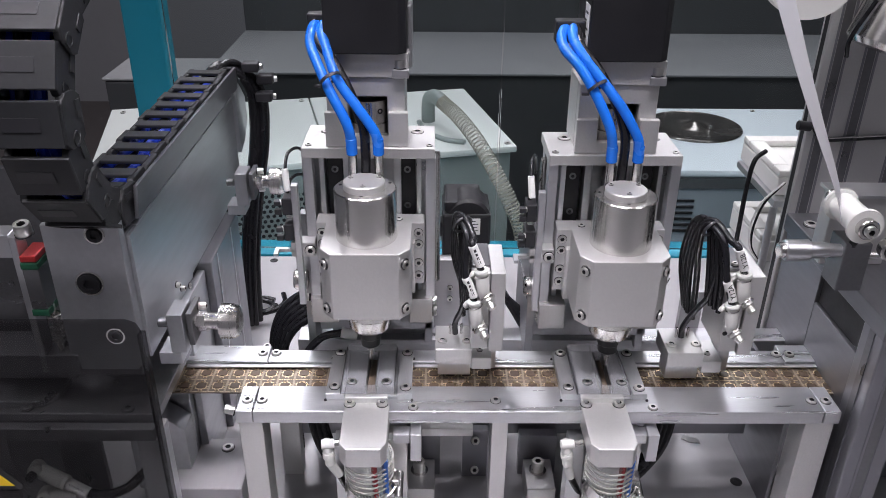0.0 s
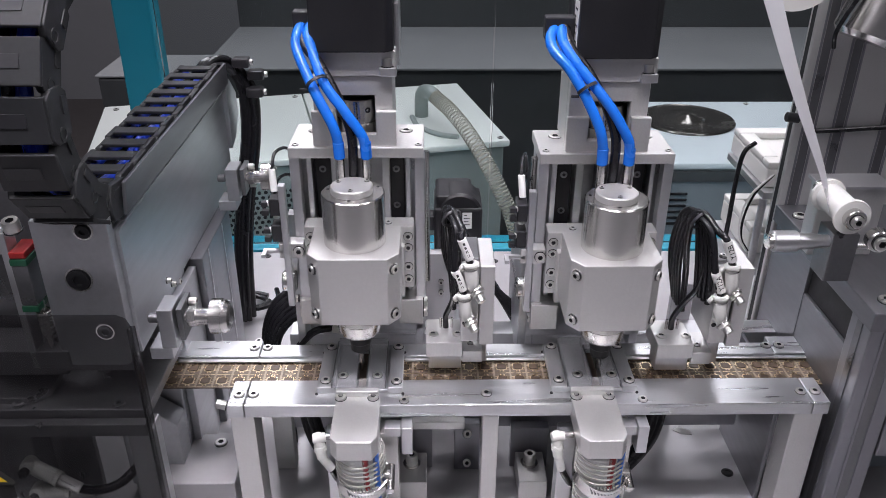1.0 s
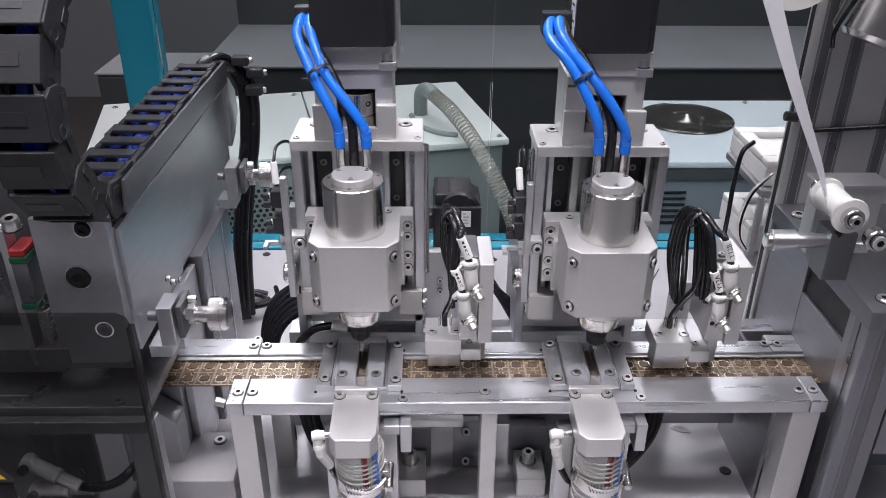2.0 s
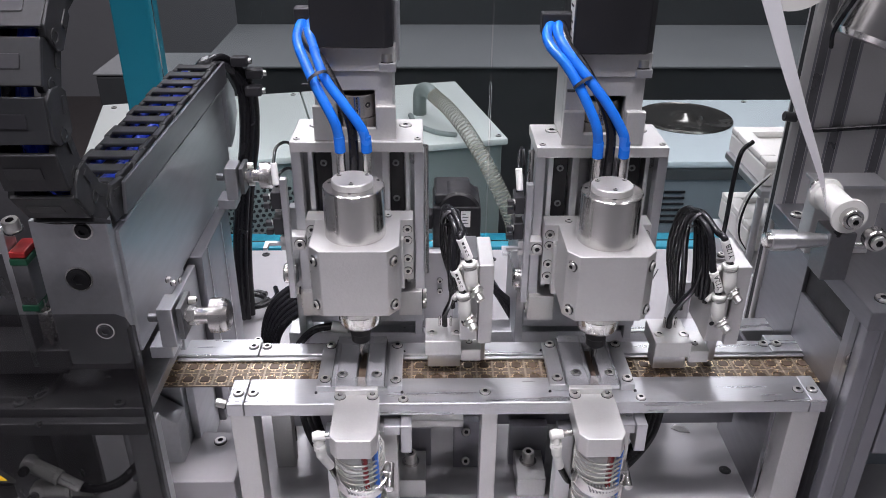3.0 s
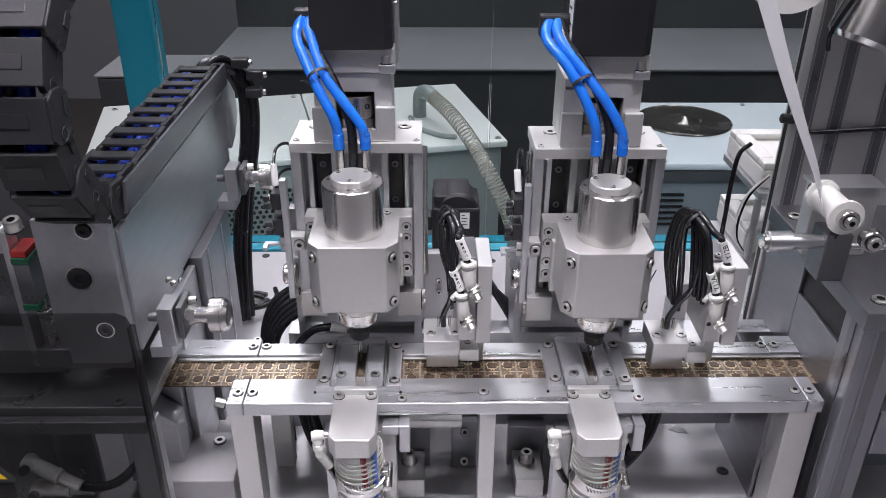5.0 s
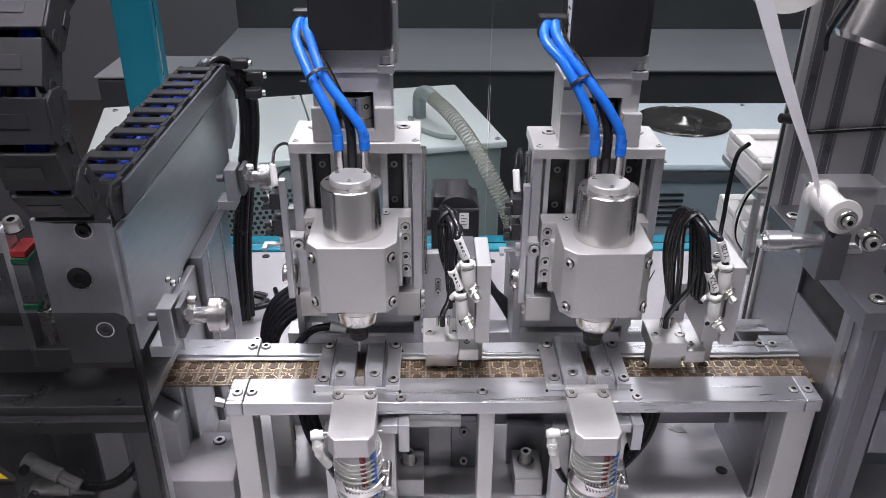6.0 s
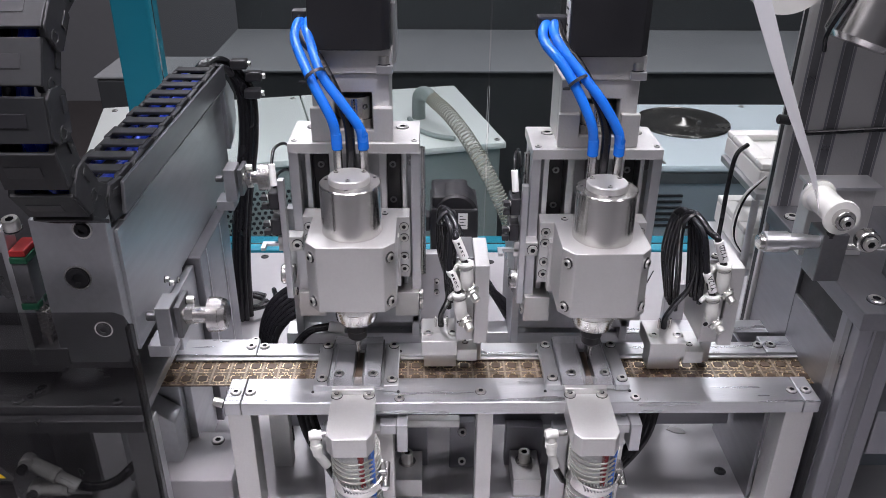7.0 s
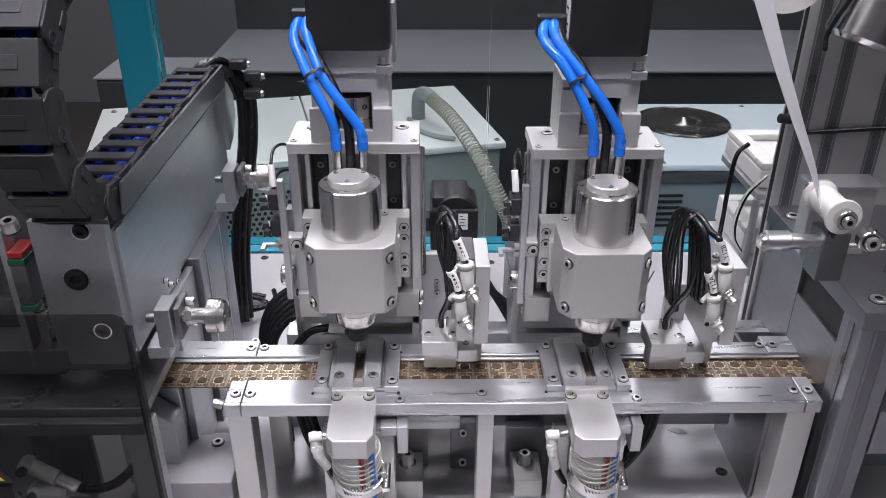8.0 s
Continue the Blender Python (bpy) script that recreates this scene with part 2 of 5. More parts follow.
def screw_mesh(r, h, mat):
    key = (r, h, mat.name)
    if key not in screw_meshes:
        bm = bmesh.new()
        seg, hexr = 24, r * 0.52
        lathe([(r * 0.99, 0), (r, h * 0.1), (r, h * 0.82), (r * 0.9, h), (r * 0.62, h)], (0, 0, 0), seg=seg, bm=bm)
        rim = [v for v in bm.verts if abs(v.co.z - h) < 1e-6 and v.co.xy.length < r * 0.7]
        rim.sort(key=lambda v: math.atan2(v.co.y, v.co.x))
        low = []
        for v in rim:
            a = math.atan2(v.co.y, v.co.x)
            s = hexr * math.cos(math.pi / 6) / math.cos((a % (math.pi / 3)) - math.pi / 6)
            low.append((bm.verts.new((s * math.cos(a), s * math.sin(a), h * 0.99)), bm.verts.new((s * math.cos(a), s * math.sin(a), h * 0.35))))
        n = len(rim)
        for i in range(n):
            j = (i + 1) % n
            bm.faces.new((rim[i], rim[j], low[j][0], low[i][0]))
            bm.faces.new((low[i][0], low[j][0], low[j][1], low[i][1]))
        bm.faces.new([l[1] for l in low])
        for f in bm.faces:
            f.material_index = 0
        # dark ring and black socket faces: shade around and in the head, as colour
        shade_ring = ring((0, 0, 0), (0, 0, 1), r * 0.98, r * 1.12, min(0.5, h * 0.35), 24)
        for f in shade_ring.faces:
            f.material_index = 1
        tmp = bpy.data.meshes.new("shade_ring")
        shade_ring.to_mesh(tmp)
        shade_ring.free()
        bm.from_mesh(tmp)
        bpy.data.meshes.remove(tmp)
        for f in bm.faces:
            if all(v.co.xy.length < hexr * 1.01 for v in f.verts):
                f.material_index = 1
        bm.transform(Matrix.Scale(K, 4))
        bmesh.ops.recalc_face_normals(bm, faces=bm.faces)
        me = bpy.data.meshes.new("socket_screw")
        bm.to_mesh(me)
        bm.free()
        for p in me.polygons:
            p.use_smooth = True
        me.set_sharp_from_angle(angle=radians(35))
        me.materials.append(mat)
        me.materials.append(BLACK_SCREW_AND_SHADE)
        screw_meshes[key] = me
    return screw_meshes[key]


def screw(parent, x, y, z, way=(0, 0, 1), r=2.75, h=1.6, mat=None, name="socket_screw"):
    """A socket-head screw standing on the point along way."""
    root = parent
    while root.parent is not None:
        root = root.parent
    ob = new(name, screw_mesh(r, h, mat or SCREW))
    ob.parent = parent
    ob.matrix_basis = Matrix.Translation((fitted_depth((x, y, z)) - Vector(root["at"])) * K) @ Vector(way).to_track_quat("Z", "Y").to_matrix().to_4x4()
    return ob


def bars(parent, at, along, up, rows, mat=None, h=0.9, bm=None):
    """Small plain bars in place of unreadable writing: rows of (start, end, height)."""
    bm = bmesh.new()
    at, along, up = Vector(at), Vector(along).normalized(), Vector(up).normalized()
    n = along.cross(up)
    for a, b, z in rows:
        q = [at + along * a + up * z, at + along * b + up * z, at + along * b + up * (z + h), at + along * a + up * (z + h)]
        q = [fitted_depth(p) for p in q]
        lo = [bm.verts.new(p) for p in q]
        hi = [bm.verts.new(p + n * 0.08) for p in q]
        bm.faces.new(hi)
        for i in range(4):
            bm.faces.new((lo[i], lo[(i + 1) % 4], hi[(i + 1) % 4], hi[i]))
    return part("print", bm, mat or INK, parent)


def letters(parent, text, at, along, up, size, mat=None):
    """Raised print in the built-in font."""
    c = bpy.data.curves.new("print", "FONT")
    c.body, c.size, c.extrude = text, size * K, 0.00004
    c.align_x, c.align_y = "CENTER", "CENTER"
    c.materials.append(mat or INK)
    ob = new("print", c)
    a, u = Vector(along).normalized(), Vector(up).normalized()
    n = a.cross(u).normalized()
    u = n.cross(a)
    root = parent
    while root.parent is not None:
        root = root.parent
    r = Matrix((a, u, n)).transposed().to_4x4()
    ob.parent = parent
    ob.matrix_basis = Matrix.Translation((fitted_depth(at) - Vector(root["at"])) * K) @ r
    return ob

# ---- the room: ceiling and walls are unseen, added for reflections ----
setting("floor", box(-3500, 3500, -2500, 4000, -900, -850, 0), FLOOR, "grey epoxy workshop floor", "floor")
setting("ceiling", box(-3500, 3500, -2500, 4000, 1600, 1650, 0), CEILING, "plain white ceiling, unseen, added for the metal to reflect", "ceiling")
setting("wall_north", box(-3500, 3500, 4000, 4060, -850, 1600, 0), WALL, "plain grey wall, unseen, added for the metal to reflect", "wall")
setting("wall_south", box(-3500, 3500, -2560, -2500, -850, 1600, 0), WALL, "plain grey wall, unseen, added for the metal to reflect", "wall")
setting("wall_west", box(-3560, -3500, -2500, 4000, -850, 1600, 0), WALL, "plain grey wall, unseen, added for the metal to reflect", "wall")
setting("wall_east", box(3500, 3560, -2500, 4000, -850, 1600, 0), WALL, "plain grey wall, unseen, added for the metal to reflect", "wall")


def background():
    # machine base under everything
    t = thing("machine_base", (0, 100, -850), "white powder-coated steel machine base with teal rim", "machine base")
    part("base_plate", box(-520, 620, -420, 362, 40, 60, 1.0), BASE, t, "flat white machine bed")
    part("cabinet_body", box(-510, 610, -410, 355, -850, 39, 2), ENAMEL, t)
    part("teal_rim", box(-520, 620, 365, 399, 20, 61, 1.5), TEAL, t, "teal enamelled frame rail")
    for x, y in ((-158, 352), (-190, 300), (190.5, 35), (203.4, 35), (60, 340)):
        screw(t, x, y, 60, r=3.4, h=0.8, mat=BLACK_SCREW_AND_SHADE)
    # upright teal post of the enclosure
    p = thing("enclosure_post", (-277, 372, 60), "teal enamelled upright post of the machine enclosure", "post")
    part("post", box(-270, -237.5, 368, 397, 61.5, 900, 2), TEAL, p)
    g = thing("enclosure_window", (100, 372, 62), "clear glass window of the machine enclosure", "window")
    part("pane", box(-237, 54.8, 376, 380, 62, 900, 0.3), GLASS, g)
    part("pane", box(56.3, 600, 376, 380, 62, 900, 0.3), GLASS, g)
    for ob in g.children:
        ob.visible_shadow = False
    # pale cabinet with the extraction hose
    c = thing("extraction_cabinet", (-60, 560, -850), "pale grey sheet-metal extraction cabinet with perforated front", "cabinet")
    # it stands turned by 13 degrees: u runs along its front, v towards its back
    def lid_at(u, v, z):
        return (87 - 0.9736 * u - 0.2285 * v, (481.5 - 0.2285 * u + 0.9736 * v) / DEEP, z)
    def slab(u0, u1, v0, v1):
        return [lid_at(u, v, 0)[:2] for u, v in ((u1, v0), (u0, v0), (u0, v1), (u1, v1))]
    part("body", prism(slab(5, 440, 5, 222), "z", -850, 114, 2), GREYPAINT, c, "grey-green cabinet body")
    part("lid", prism(slab(0, 205, 0, 226), "z", 114.5, 122, 1.5), ENAMEL, c, "pale enamelled lid")
    part("lid", prism(slab(206.5, 445, 0, 226), "z", 114.5, 122, 1.5), ENAMEL, c, "pale enamelled lid")
    # flat black discs stand for the darkness inside the vent holes
    bm = bmesh.new()
    for i in range(26):
        for j in range(18):
            lathe([(2.1, 0), (2.1, 0.4), (0, 0.4)], lid_at(178 + i * 6.6 + (j % 2) * 3.3, 4.9, -12 + j * 5.7), (0.2285, -0.9736, 0), 8, bm)
    tagged(part("perforation_dots", bm, BLACK, c, "rows of black discs standing in for round vent holes"), kind="stuff")
    for u, v in ((90, 216), (8, 10), (430, 210), (216, 214), (130, 120)):
        screw(c, *lid_at(u, v, 122), r=3, h=1.4)
    # grey elbow and clear ribbed hose on the lid
    h = thing("extraction_hose", (8, 600, 122), "clear ribbed suction hose on a grey elbow", "hose")
    part("elbow", tube([(-11, 605, 121), (-11, 605, 140), (-9, 602, 151), (-2, 592, 155), (5, 580, 152)], 8.2, 20), GREYPAINT, h, "grey pipe elbow")
    line = [(1, 588, 154), (8, 574, 151), (22, 535, 149), (40, 480, 141), (57, 432, 124), (72, 418, 97), (85, 414, 66), (92, 416, 20), (95, 420, -30)]
    part("hose", tube(line, 7, 20, 6, radius=lambda i, n: 7.4 + 0.5 * (i % 2)), AIRDUCT, h, "clear ribbed hose")
    P = curve_points(line, 9)
    bm = bmesh.new()
    for a, b in zip(P[1:-1], P[2:]):
        ring(a, b - a, 7.4, 8.3, 1.1, 18, bm)
    tagged(part("coil", bm, DUCTRIB, h, "pale reinforcing spiral"), kind="stuff")
    part("strap", tube([(-22, 598, 122.5), (-14, 560, 123), (8, 530, 124), (30, 520, 124)], 3.2, 10), GREYPAINT, h)
    # neighbouring machine with a bowl
    n = thing("neighbour_machine", (420, 560, -850), "white machine top with a black feeder bowl", "machine")
    part("top", box(190, 720, 500, 738, 92, 100, 2), ENAMEL_B, n, "bluish-white enamelled top")
    part("body", box(200, 710, 503, 730, -850, 91, 2), SLATE, n, "slate-grey cabinet front")
    # charcoal strip painted in for the shade under the top's lip
    part("lip_shade", box(198, 712, 500.5, 502.8, 78, 90, 0), CHARCOAL, n)
    bm = lathe([(58, 0), (59, 1.2), (58, 2.6), (56, 3.0), (54.5, 2.2), (46, 1.2), (34, 0.7), (24, 1.2), (16, 3.2), (9, 6.5), (4, 8.2), (0, 8.6)], (322, 655, 100), seg=72)
    part("bowl", bm, DISH, n, "polished dark metal bowl")
    part("stud", lathe([(0, 7), (2.2, 6.4), (3, 4), (3, 0)], (338, 640, 101)), STEEL, n)
    # black bars on the front in place of the slots' inner shade
    for i in range(6):
        part("vent_slot_shade", box(247, 288, 501, 503.4, 24 + i * 7.4, 26.8 + i * 7.4, 0.3), BLACK, n)
    for x, y in ((420, 726), (262, 508), (500, 722)):
        screw(n, x, y, 100, r=3, h=1.4)
    # dark bench and cabinets farther off
    b = thing("far_bench", (0, 1250, -850), "dark cabinet with a worn grey top, behind glass, both lightened for its haze", "bench")
    part("front", box(-380, 1600, 1085, 1095, -850, 56.8, 0), CHARCOAL, b, "charcoal cabinet front")
    part("top", box(-390, 1600, 1073, 1412, 55, 59, 1), BENCH, b, "worn grey benchtop, lightened for the haze of the glass")
    part("back_panel", box(-390, 1600, 1413, 1424, 57, 700, 2), CHARCOAL, b, "dark back panel")
    part("plinth", box(-380, 1600, 1100, 1400, -850, 54.5, 0), CHARCOAL, b)
    d = thing("dark_cupboard", (-470, 900, -850), "black cupboard standing on the floor", "cupboard")
    part("carcass", box(-477, -330, 840, 960, -850, 104, 3), CHARCOAL, d)
    part("top", box(-480, -327, 837, 963, 105, 109, 2), BENCH, d)


background()

# ---- the guide rail and the chip tape ----


def guide_rail():
    t = thing("guide_rail", (50, 20, 60), "brushed aluminium tape guide rail on square legs", "guide rail")
    part("front_rail", box(-102.6, 209.5, -9.5, 15, 142, 150, 0.5), ALU_X, t, "brushed front rail")
    part("front_rail_end", box(-112, -103, -9.5, 15, 142, 150, 0.5), ALU_X, t)
    part("front_rail_end", box(210, 219, -9.5, 15, 142, 150, 0.5), ALU_X, t)
    part("tape_shelf", box(-102, 209, 15, 40, 140, 145.4, 0.3), DARKSTEEL, t)
    part("back_rail", box(-102.6, 205.5, 40, 53, 142, 150, 0.5), ALU_X, t, "brushed back rail")
    part("back_rail_end", box(-166, -103, 40, 58, 142, 150, 0.5), ALU_X, t)
    part("back_rail_end", box(206, 262, 41, 60, 142, 150, 0.5), ALU_X, t)
    part("cover_strip", box(-150, -20, 36.5, 39.7, 147.6, 148.6, 0.2), ALU_X, t)
    part("cover_strip", box(-16, 68, 37, 39.7, 147.6, 148.6, 0.2), ALU_X, t)
    part("cover_strip", box(114, 240, 37.6, 40.6, 147.6, 148.6, 0.2), ALU_X, t)
    for x0, x1, y0, y1 in ((-111, -98, -8.5, 9), (28, 37, -6, 9), (201, 217, -8.5, 9), (-100, -88, 42, 52), (206, 216, 43, 58)):
        part("leg", box(x0, x1, y0, y1, 60, 141.8, 0.5), ANOD, t)
    for x in (-107, -99, 30, 206, 214):
        screw(t, x, 1, 149.6)
    for x in (-15.5, 116):
        screw(t, x, -5.5, 149.6, r=2.5)
    for x in (-107, -99, 203, 211):
        screw(t, x, 49, 149.6)
    screw(t, -114, -1, 144, (-1, 0, 0.3), r=2.6, h=6)
    screw(t, -107, 62, 146, r=2.4)
    # crossbar behind the rail
    part("crossbar", box(-92, 250, 84, 100, 124, 138, 0.6), ALU_X, t, "grey crossbar")
    for x in (-80, 30, 240):
        part("crossbar_leg", box(x - 6, x + 6, 86, 98, 60, 124, 0.5), ALU, t)


def chip_tape():
    """The strip with its two rows of gold-edged chip contacts; the whole slides along x."""
    t = thing("chip_tape", (0, 27, 147), "brown glass-epoxy tape with two rows of gold chip contacts", "chip tape")
    part("film", box(-260, 330, 12.5, 40, 146.2, 146.8, 0.1), SUBSTRATE, t, "brown translucent film")
    bm, bars_ = bmesh.new(), bmesh.new()
    for i in range(62):
        x = -253.7 + 9.5 * i
        for y in (13.4, 25.8, 38.4):
            box(x - 4.75, x + 4.75, y - 0.16, y + 0.16, 146.8, 146.9, 0, bm)
        for k in (-2.4, 2.35):
            box(x + k - 0.8, x + k + 0.8, 38.9, 39.6, 146.8, 146.92, 0, bm)
        box(x - 5.3, x - 4.2, 13.0, 38.6, 146.8, 146.95, 0, bars_)
    tagged(part("trace", bm, GOLD, t, "thin gold traces"), kind="stuff")
    tagged(part("web", bars_, LAMINATE, t, "pale cross webs of the tape"), kind="stuff")

    def contact():
        bm = bmesh.new()
        prof = [(3.2, 1.2), (3.2, 2.2), (2.6, 3.0), (1.4, 3.0), (1.0, 3.5), (-1.0, 3.5), (-1.4, 3.0), (-2.6, 3.0), (-3.2, 2.2), (-3.2, 1.2)]
        prof = prof + [(-x, -y) for x, y in prof]
        k = 0.85
        outer = [bm.verts.new((x, y, 0.22)) for x, y in prof]
        low = [bm.verts.new((x, y, 0)) for x, y in prof]
        inner = [bm.verts.new((x * k, y * k, 0.22)) for x, y in prof]
        pit = [bm.verts.new((x * k, y * k, 0.0)) for x, y in prof]
        n = len(prof)
        for i in range(n):
            j = (i + 1) % n
            bm.faces.new((outer[i], outer[j], inner[j], inner[i]))
            bm.faces.new((low[i], low[j], outer[j], outer[i]))
            bm.faces.new((inner[i], inner[j], pit[j], pit[i]))
        for s in (-1, 1):
            for x in (-0.9, 0.9):
                lathe([(0, 0.45), (0.35, 0.4), (0.55, 0)], (x, s * 4.5, 0), seg=8, bm=bm)
            for y in (-2.6, -0.9, 0.9, 2.6):
                box(min(s * 3.2, s * 4.3), max(s * 3.2, s * 4.3), y - 0.13, y + 0.13, 0, 0.15, 0, bm)
        return bm

    def chip():
        return prism([(-2.5, -1.9), (-1.9, -2.5), (1.9, -2.5), (2.5, -1.9), (2.5, 1.9), (1.9, 2.5), (-1.9, 2.5), (-2.5, 1.9)], "z", 0, 0.35, 0)
    meshes = []
    for nm, bm, mat in (("gold_contact", contact(), GOLD), ("chip", chip(), CHIP)):
        bm.transform(Matrix.Scale(K, 4))
        bmesh.ops.recalc_face_normals(bm, faces=bm.faces)
        me = bpy.data.meshes.new(nm)
        bm.to_mesh(me)
        bm.free()
        me.materials.append(mat)
        meshes.append(me)
    for i in range(60):
        for y in (19.4, 32.2):
            g = new("gold_contact", meshes[0])
            g.parent = t
            g.location = Vector((-253.7 + 9.5 * i, (y - 27) * DEEP, -0.2)) * K
            c = new("chip", meshes[1])
            c.parent = g
    return t


# ---- guide plates, suction nozzles and hoses ----


def guide_plate(cx):
    t = thing("guide_plate", (cx, 20, 150), "brushed guide plate with clear acrylic cover and cutting slot over tape", "guide plate", "guide plates")
    part("plate", box(cx - 25, cx - 14.5, 1.5, 46, 150.1, 154.2, 0.4), ALU_Y, t)
    part("plate", box(cx + 14.5, cx + 22.5, 1.5, 46, 150.1, 154.2, 0.4), ALU_Y, t)
    part("bed", box(cx - 14.4, cx + 14.4, 2.5, 45, 150.1, 152, 0.3), ALU_Y, t)
    part("cover_slab", box(cx - 16, cx - 3.0, 0.5, 46.5, 154.4, 159, 0.4), ACRYLIC, t, "clear acrylic cover slab")
    part("cover_slab", box(cx + 3.0, cx + 12.5, 0.5, 46.5, 154.4, 159, 0.4), ACRYLIC, t)
    part("cover_bridge", box(cx - 3.0, cx + 3.0, 0.5, 4, 154.4, 158.8, 0.3), ACRYLIC, t)
    part("cover_bridge", box(cx - 3.0, cx + 3.0, 38, 46.5, 154.4, 158.8, 0.3), ACRYLIC, t)
    part("slot", box(cx - 2.9, cx + 2.9, 4, 38, 152.1, 152.8, 0.2), SUBSTRATE, t, "brown tape seen in the cutting slot")
    part("slot_lip", box(cx - 2.9, cx - 2.3, 4.2, 37.8, 152.8, 158.9, 0.2), DARKSTEEL, t)
    part("slot_lip", box(cx + 2.3, cx + 2.9, 4.2, 37.8, 152.8, 158.9, 0.2), DARKSTEEL, t)
    part("edge_rail", box(cx - 16.8, cx - 16.1, 0.8, 46, 154.3, 157, 0.1), DARKSTEEL, t)
    part("edge_rail", box(cx + 12.6, cx + 13.3, 0.8, 46, 154.3, 157, 0.1), DARKSTEEL, t)
    for x in (-20.5, 19.0):
        for y in (8.2, 43.0):
            screw(t, cx + x, y - (1.0 if x > 0 and y < 20 else 0), 154.0)
    for x in (-10.5, 8.5):
        screw(t, cx + x, 6.5, 158.8, r=2.6, h=0.9)
    for x, y in ((-25.2, 1), (22.6, 1), (22.8, 43), (-25.4, 43)):
        part("adhesive_bead", lathe([(0, 1.2), (0.7, 0.8), (0.9, 0)], (cx + x, y, 150), seg=10), BLACK, t)
    return t


def nozzle(cx):
    t = thing("suction_nozzle", (cx, -20, 140), "aluminium suction nozzle block with chamfered end", "nozzle", "suction nozzles")
    pts = [(cx - 14, -3), (cx + 10.5, -3), (cx + 10.5, -38), (cx + 7.5, -43.5), (cx - 10.2, -43.5), (cx - 14, -38.5)]
    part("block", prism([(x, y) for x, y in pts], "z", 139.5, 151.5, 0.5), ANOD, t)
    part("neck", box(cx - 14, cx + 9.5, -3.4, 0.6, 151.2, 155, 0.5), ANOD, t)
    for x in (-11.2, 6.6):
        screw(t, cx + x, -4.6, 151.3, r=2.9, h=2)
    part("side_lug", box(cx + 12.8, cx + 21.8, -16, -8, 133, 139, 0.4), ALU, t)
    part("side_lug", box(cx + 22, cx + 28, -18, -6, 122, 140.5, 0.4), ALU, t)
    part("spigot", rod((cx, -27, 100), (cx, -27, 139), 11.2), ALU, t)
    # cylinder body behind the hose
    part("cylinder", box(cx + 8, cx + 20, -14, 0, 62, 134, 0.6), ANOD, t, "small air cylinder")
    part("cylinder", box(cx - 20, cx - 11, -14, -2, 70, 132, 0.6), ALU, t)
    return t


def suction_hose(cx):
    t = thing("suction_hose", (cx, -27, 80), "clear ribbed hose with red and blue stripes and a worm clamp", "hose", "suction hoses")
    line = [(cx, -29, 139), (cx + 0.3, -27, 120), (cx + 0.8, -27, 95), (cx + 1.5, -26, 60), (cx + 2, -22, 20), (cx + 2, -15, -20)]
    part("hose", tube(line, 13, 28, 14, radius=lambda i, n: 12.5 + 0.5 * (i % 2)), CLEAR, t, "clear ribbed hose")
    P = curve_points(line, 5)
    bm = bmesh.new()
    for a, b in zip(P[1:-1], P[2:]):
        ring(a, b - a, 12.6, 13.5, 0.9, 28, bm)
    tagged(part("spiral", bm, SPIRAL, t, "raised clear ribs"), kind="stuff")
    for ang, mat, nm in ((-72, RED, "red_stripe"), (-42, STRIPE, "blue_stripe")):
        a = radians(ang)
        bm = tube([(p[0] + 12.2 * math.cos(a), p[1] + 12.2 * math.sin(a), p[2]) for p in line], 1.7, 10)
        part(nm, bm, mat, t)
    c = part("hose_clamp", ring((cx + 0.5, -27, 112), (0.12, -0.25, 1), 13.2, 14.1, 8.5, 40), STEEL, t, "stainless worm-drive clamp")
    bm = bmesh.new()
    for k in range(9):
        a = radians(-118 + k * 7)
        m = Matrix.Translation((cx + 0.6, -27.8 * DEEP, 116.4)) @ Matrix.Rotation(a, 4, "Z") @ Matrix.Translation((14.2, 0, 0)) @ Matrix.Rotation(radians(18), 4, "X") @ Matrix.Diagonal((0.5, 0.7, 6, 1))
        bmesh.ops.create_cube(bm, size=1, matrix=m)
    part("clamp_teeth", bm, DARKSTEEL, c)
    part("clamp_housing", box(cx + 11.5, cx + 16.5, -33, -24, 110, 121, 0.8), STEEL, c)
    part("clamp_screw", rod((cx + 16, -38, 113), (cx + 16, -22, 117), 2.4), STEEL, c)
    return t


def elbow_fitting(name, at, way, cable, label, text=""):
    """White push-in elbow with a sleeve and a black air line."""
    t = thing(name, at, label, "pneumatic fitting", "push-in fittings")
    x, y, z = at
    part("stem", rod((x, y, z + 4), (x + 9, y + 1, z + 4.5), 1.8), STEEL, t)
    part("banjo", rod((x - 3.4, y - 0.5, z + 4), (x + 3.6, y + 0.5, z + 4), 2.7), WHITE, t)
    part("body", lathe([(0, 6.5), (2.2, 6.2), (2.8, 5), (2.9, -1), (3.3, -1.4), (3.3, -3), (2.9, -3.4), (2.9, -9), (2.2, -9.6), (0, -9.6)], (x, y, z), (-0.12, 0.1, 1), 28), WHITE, t)
    part("collar", ring((x + 0.5, y - 0.4, z - 4.4), (-0.12, 0.1, 1), 2.7, 3.5, 1.4), NYLON, t)
    w = Vector(way)
    a = Vector((x + 1.0, y - 0.9, z - 9))
    part("sleeve", rod(a, a + w.normalized() * 11, 2.5), PAPER, t, "white cable sleeve")
    part("air_line", tube([a + w.normalized() * 10] + [Vector(p) for p in cable], 1.9), RUBBER, t)
    return t


# ---- the spindle unit ----


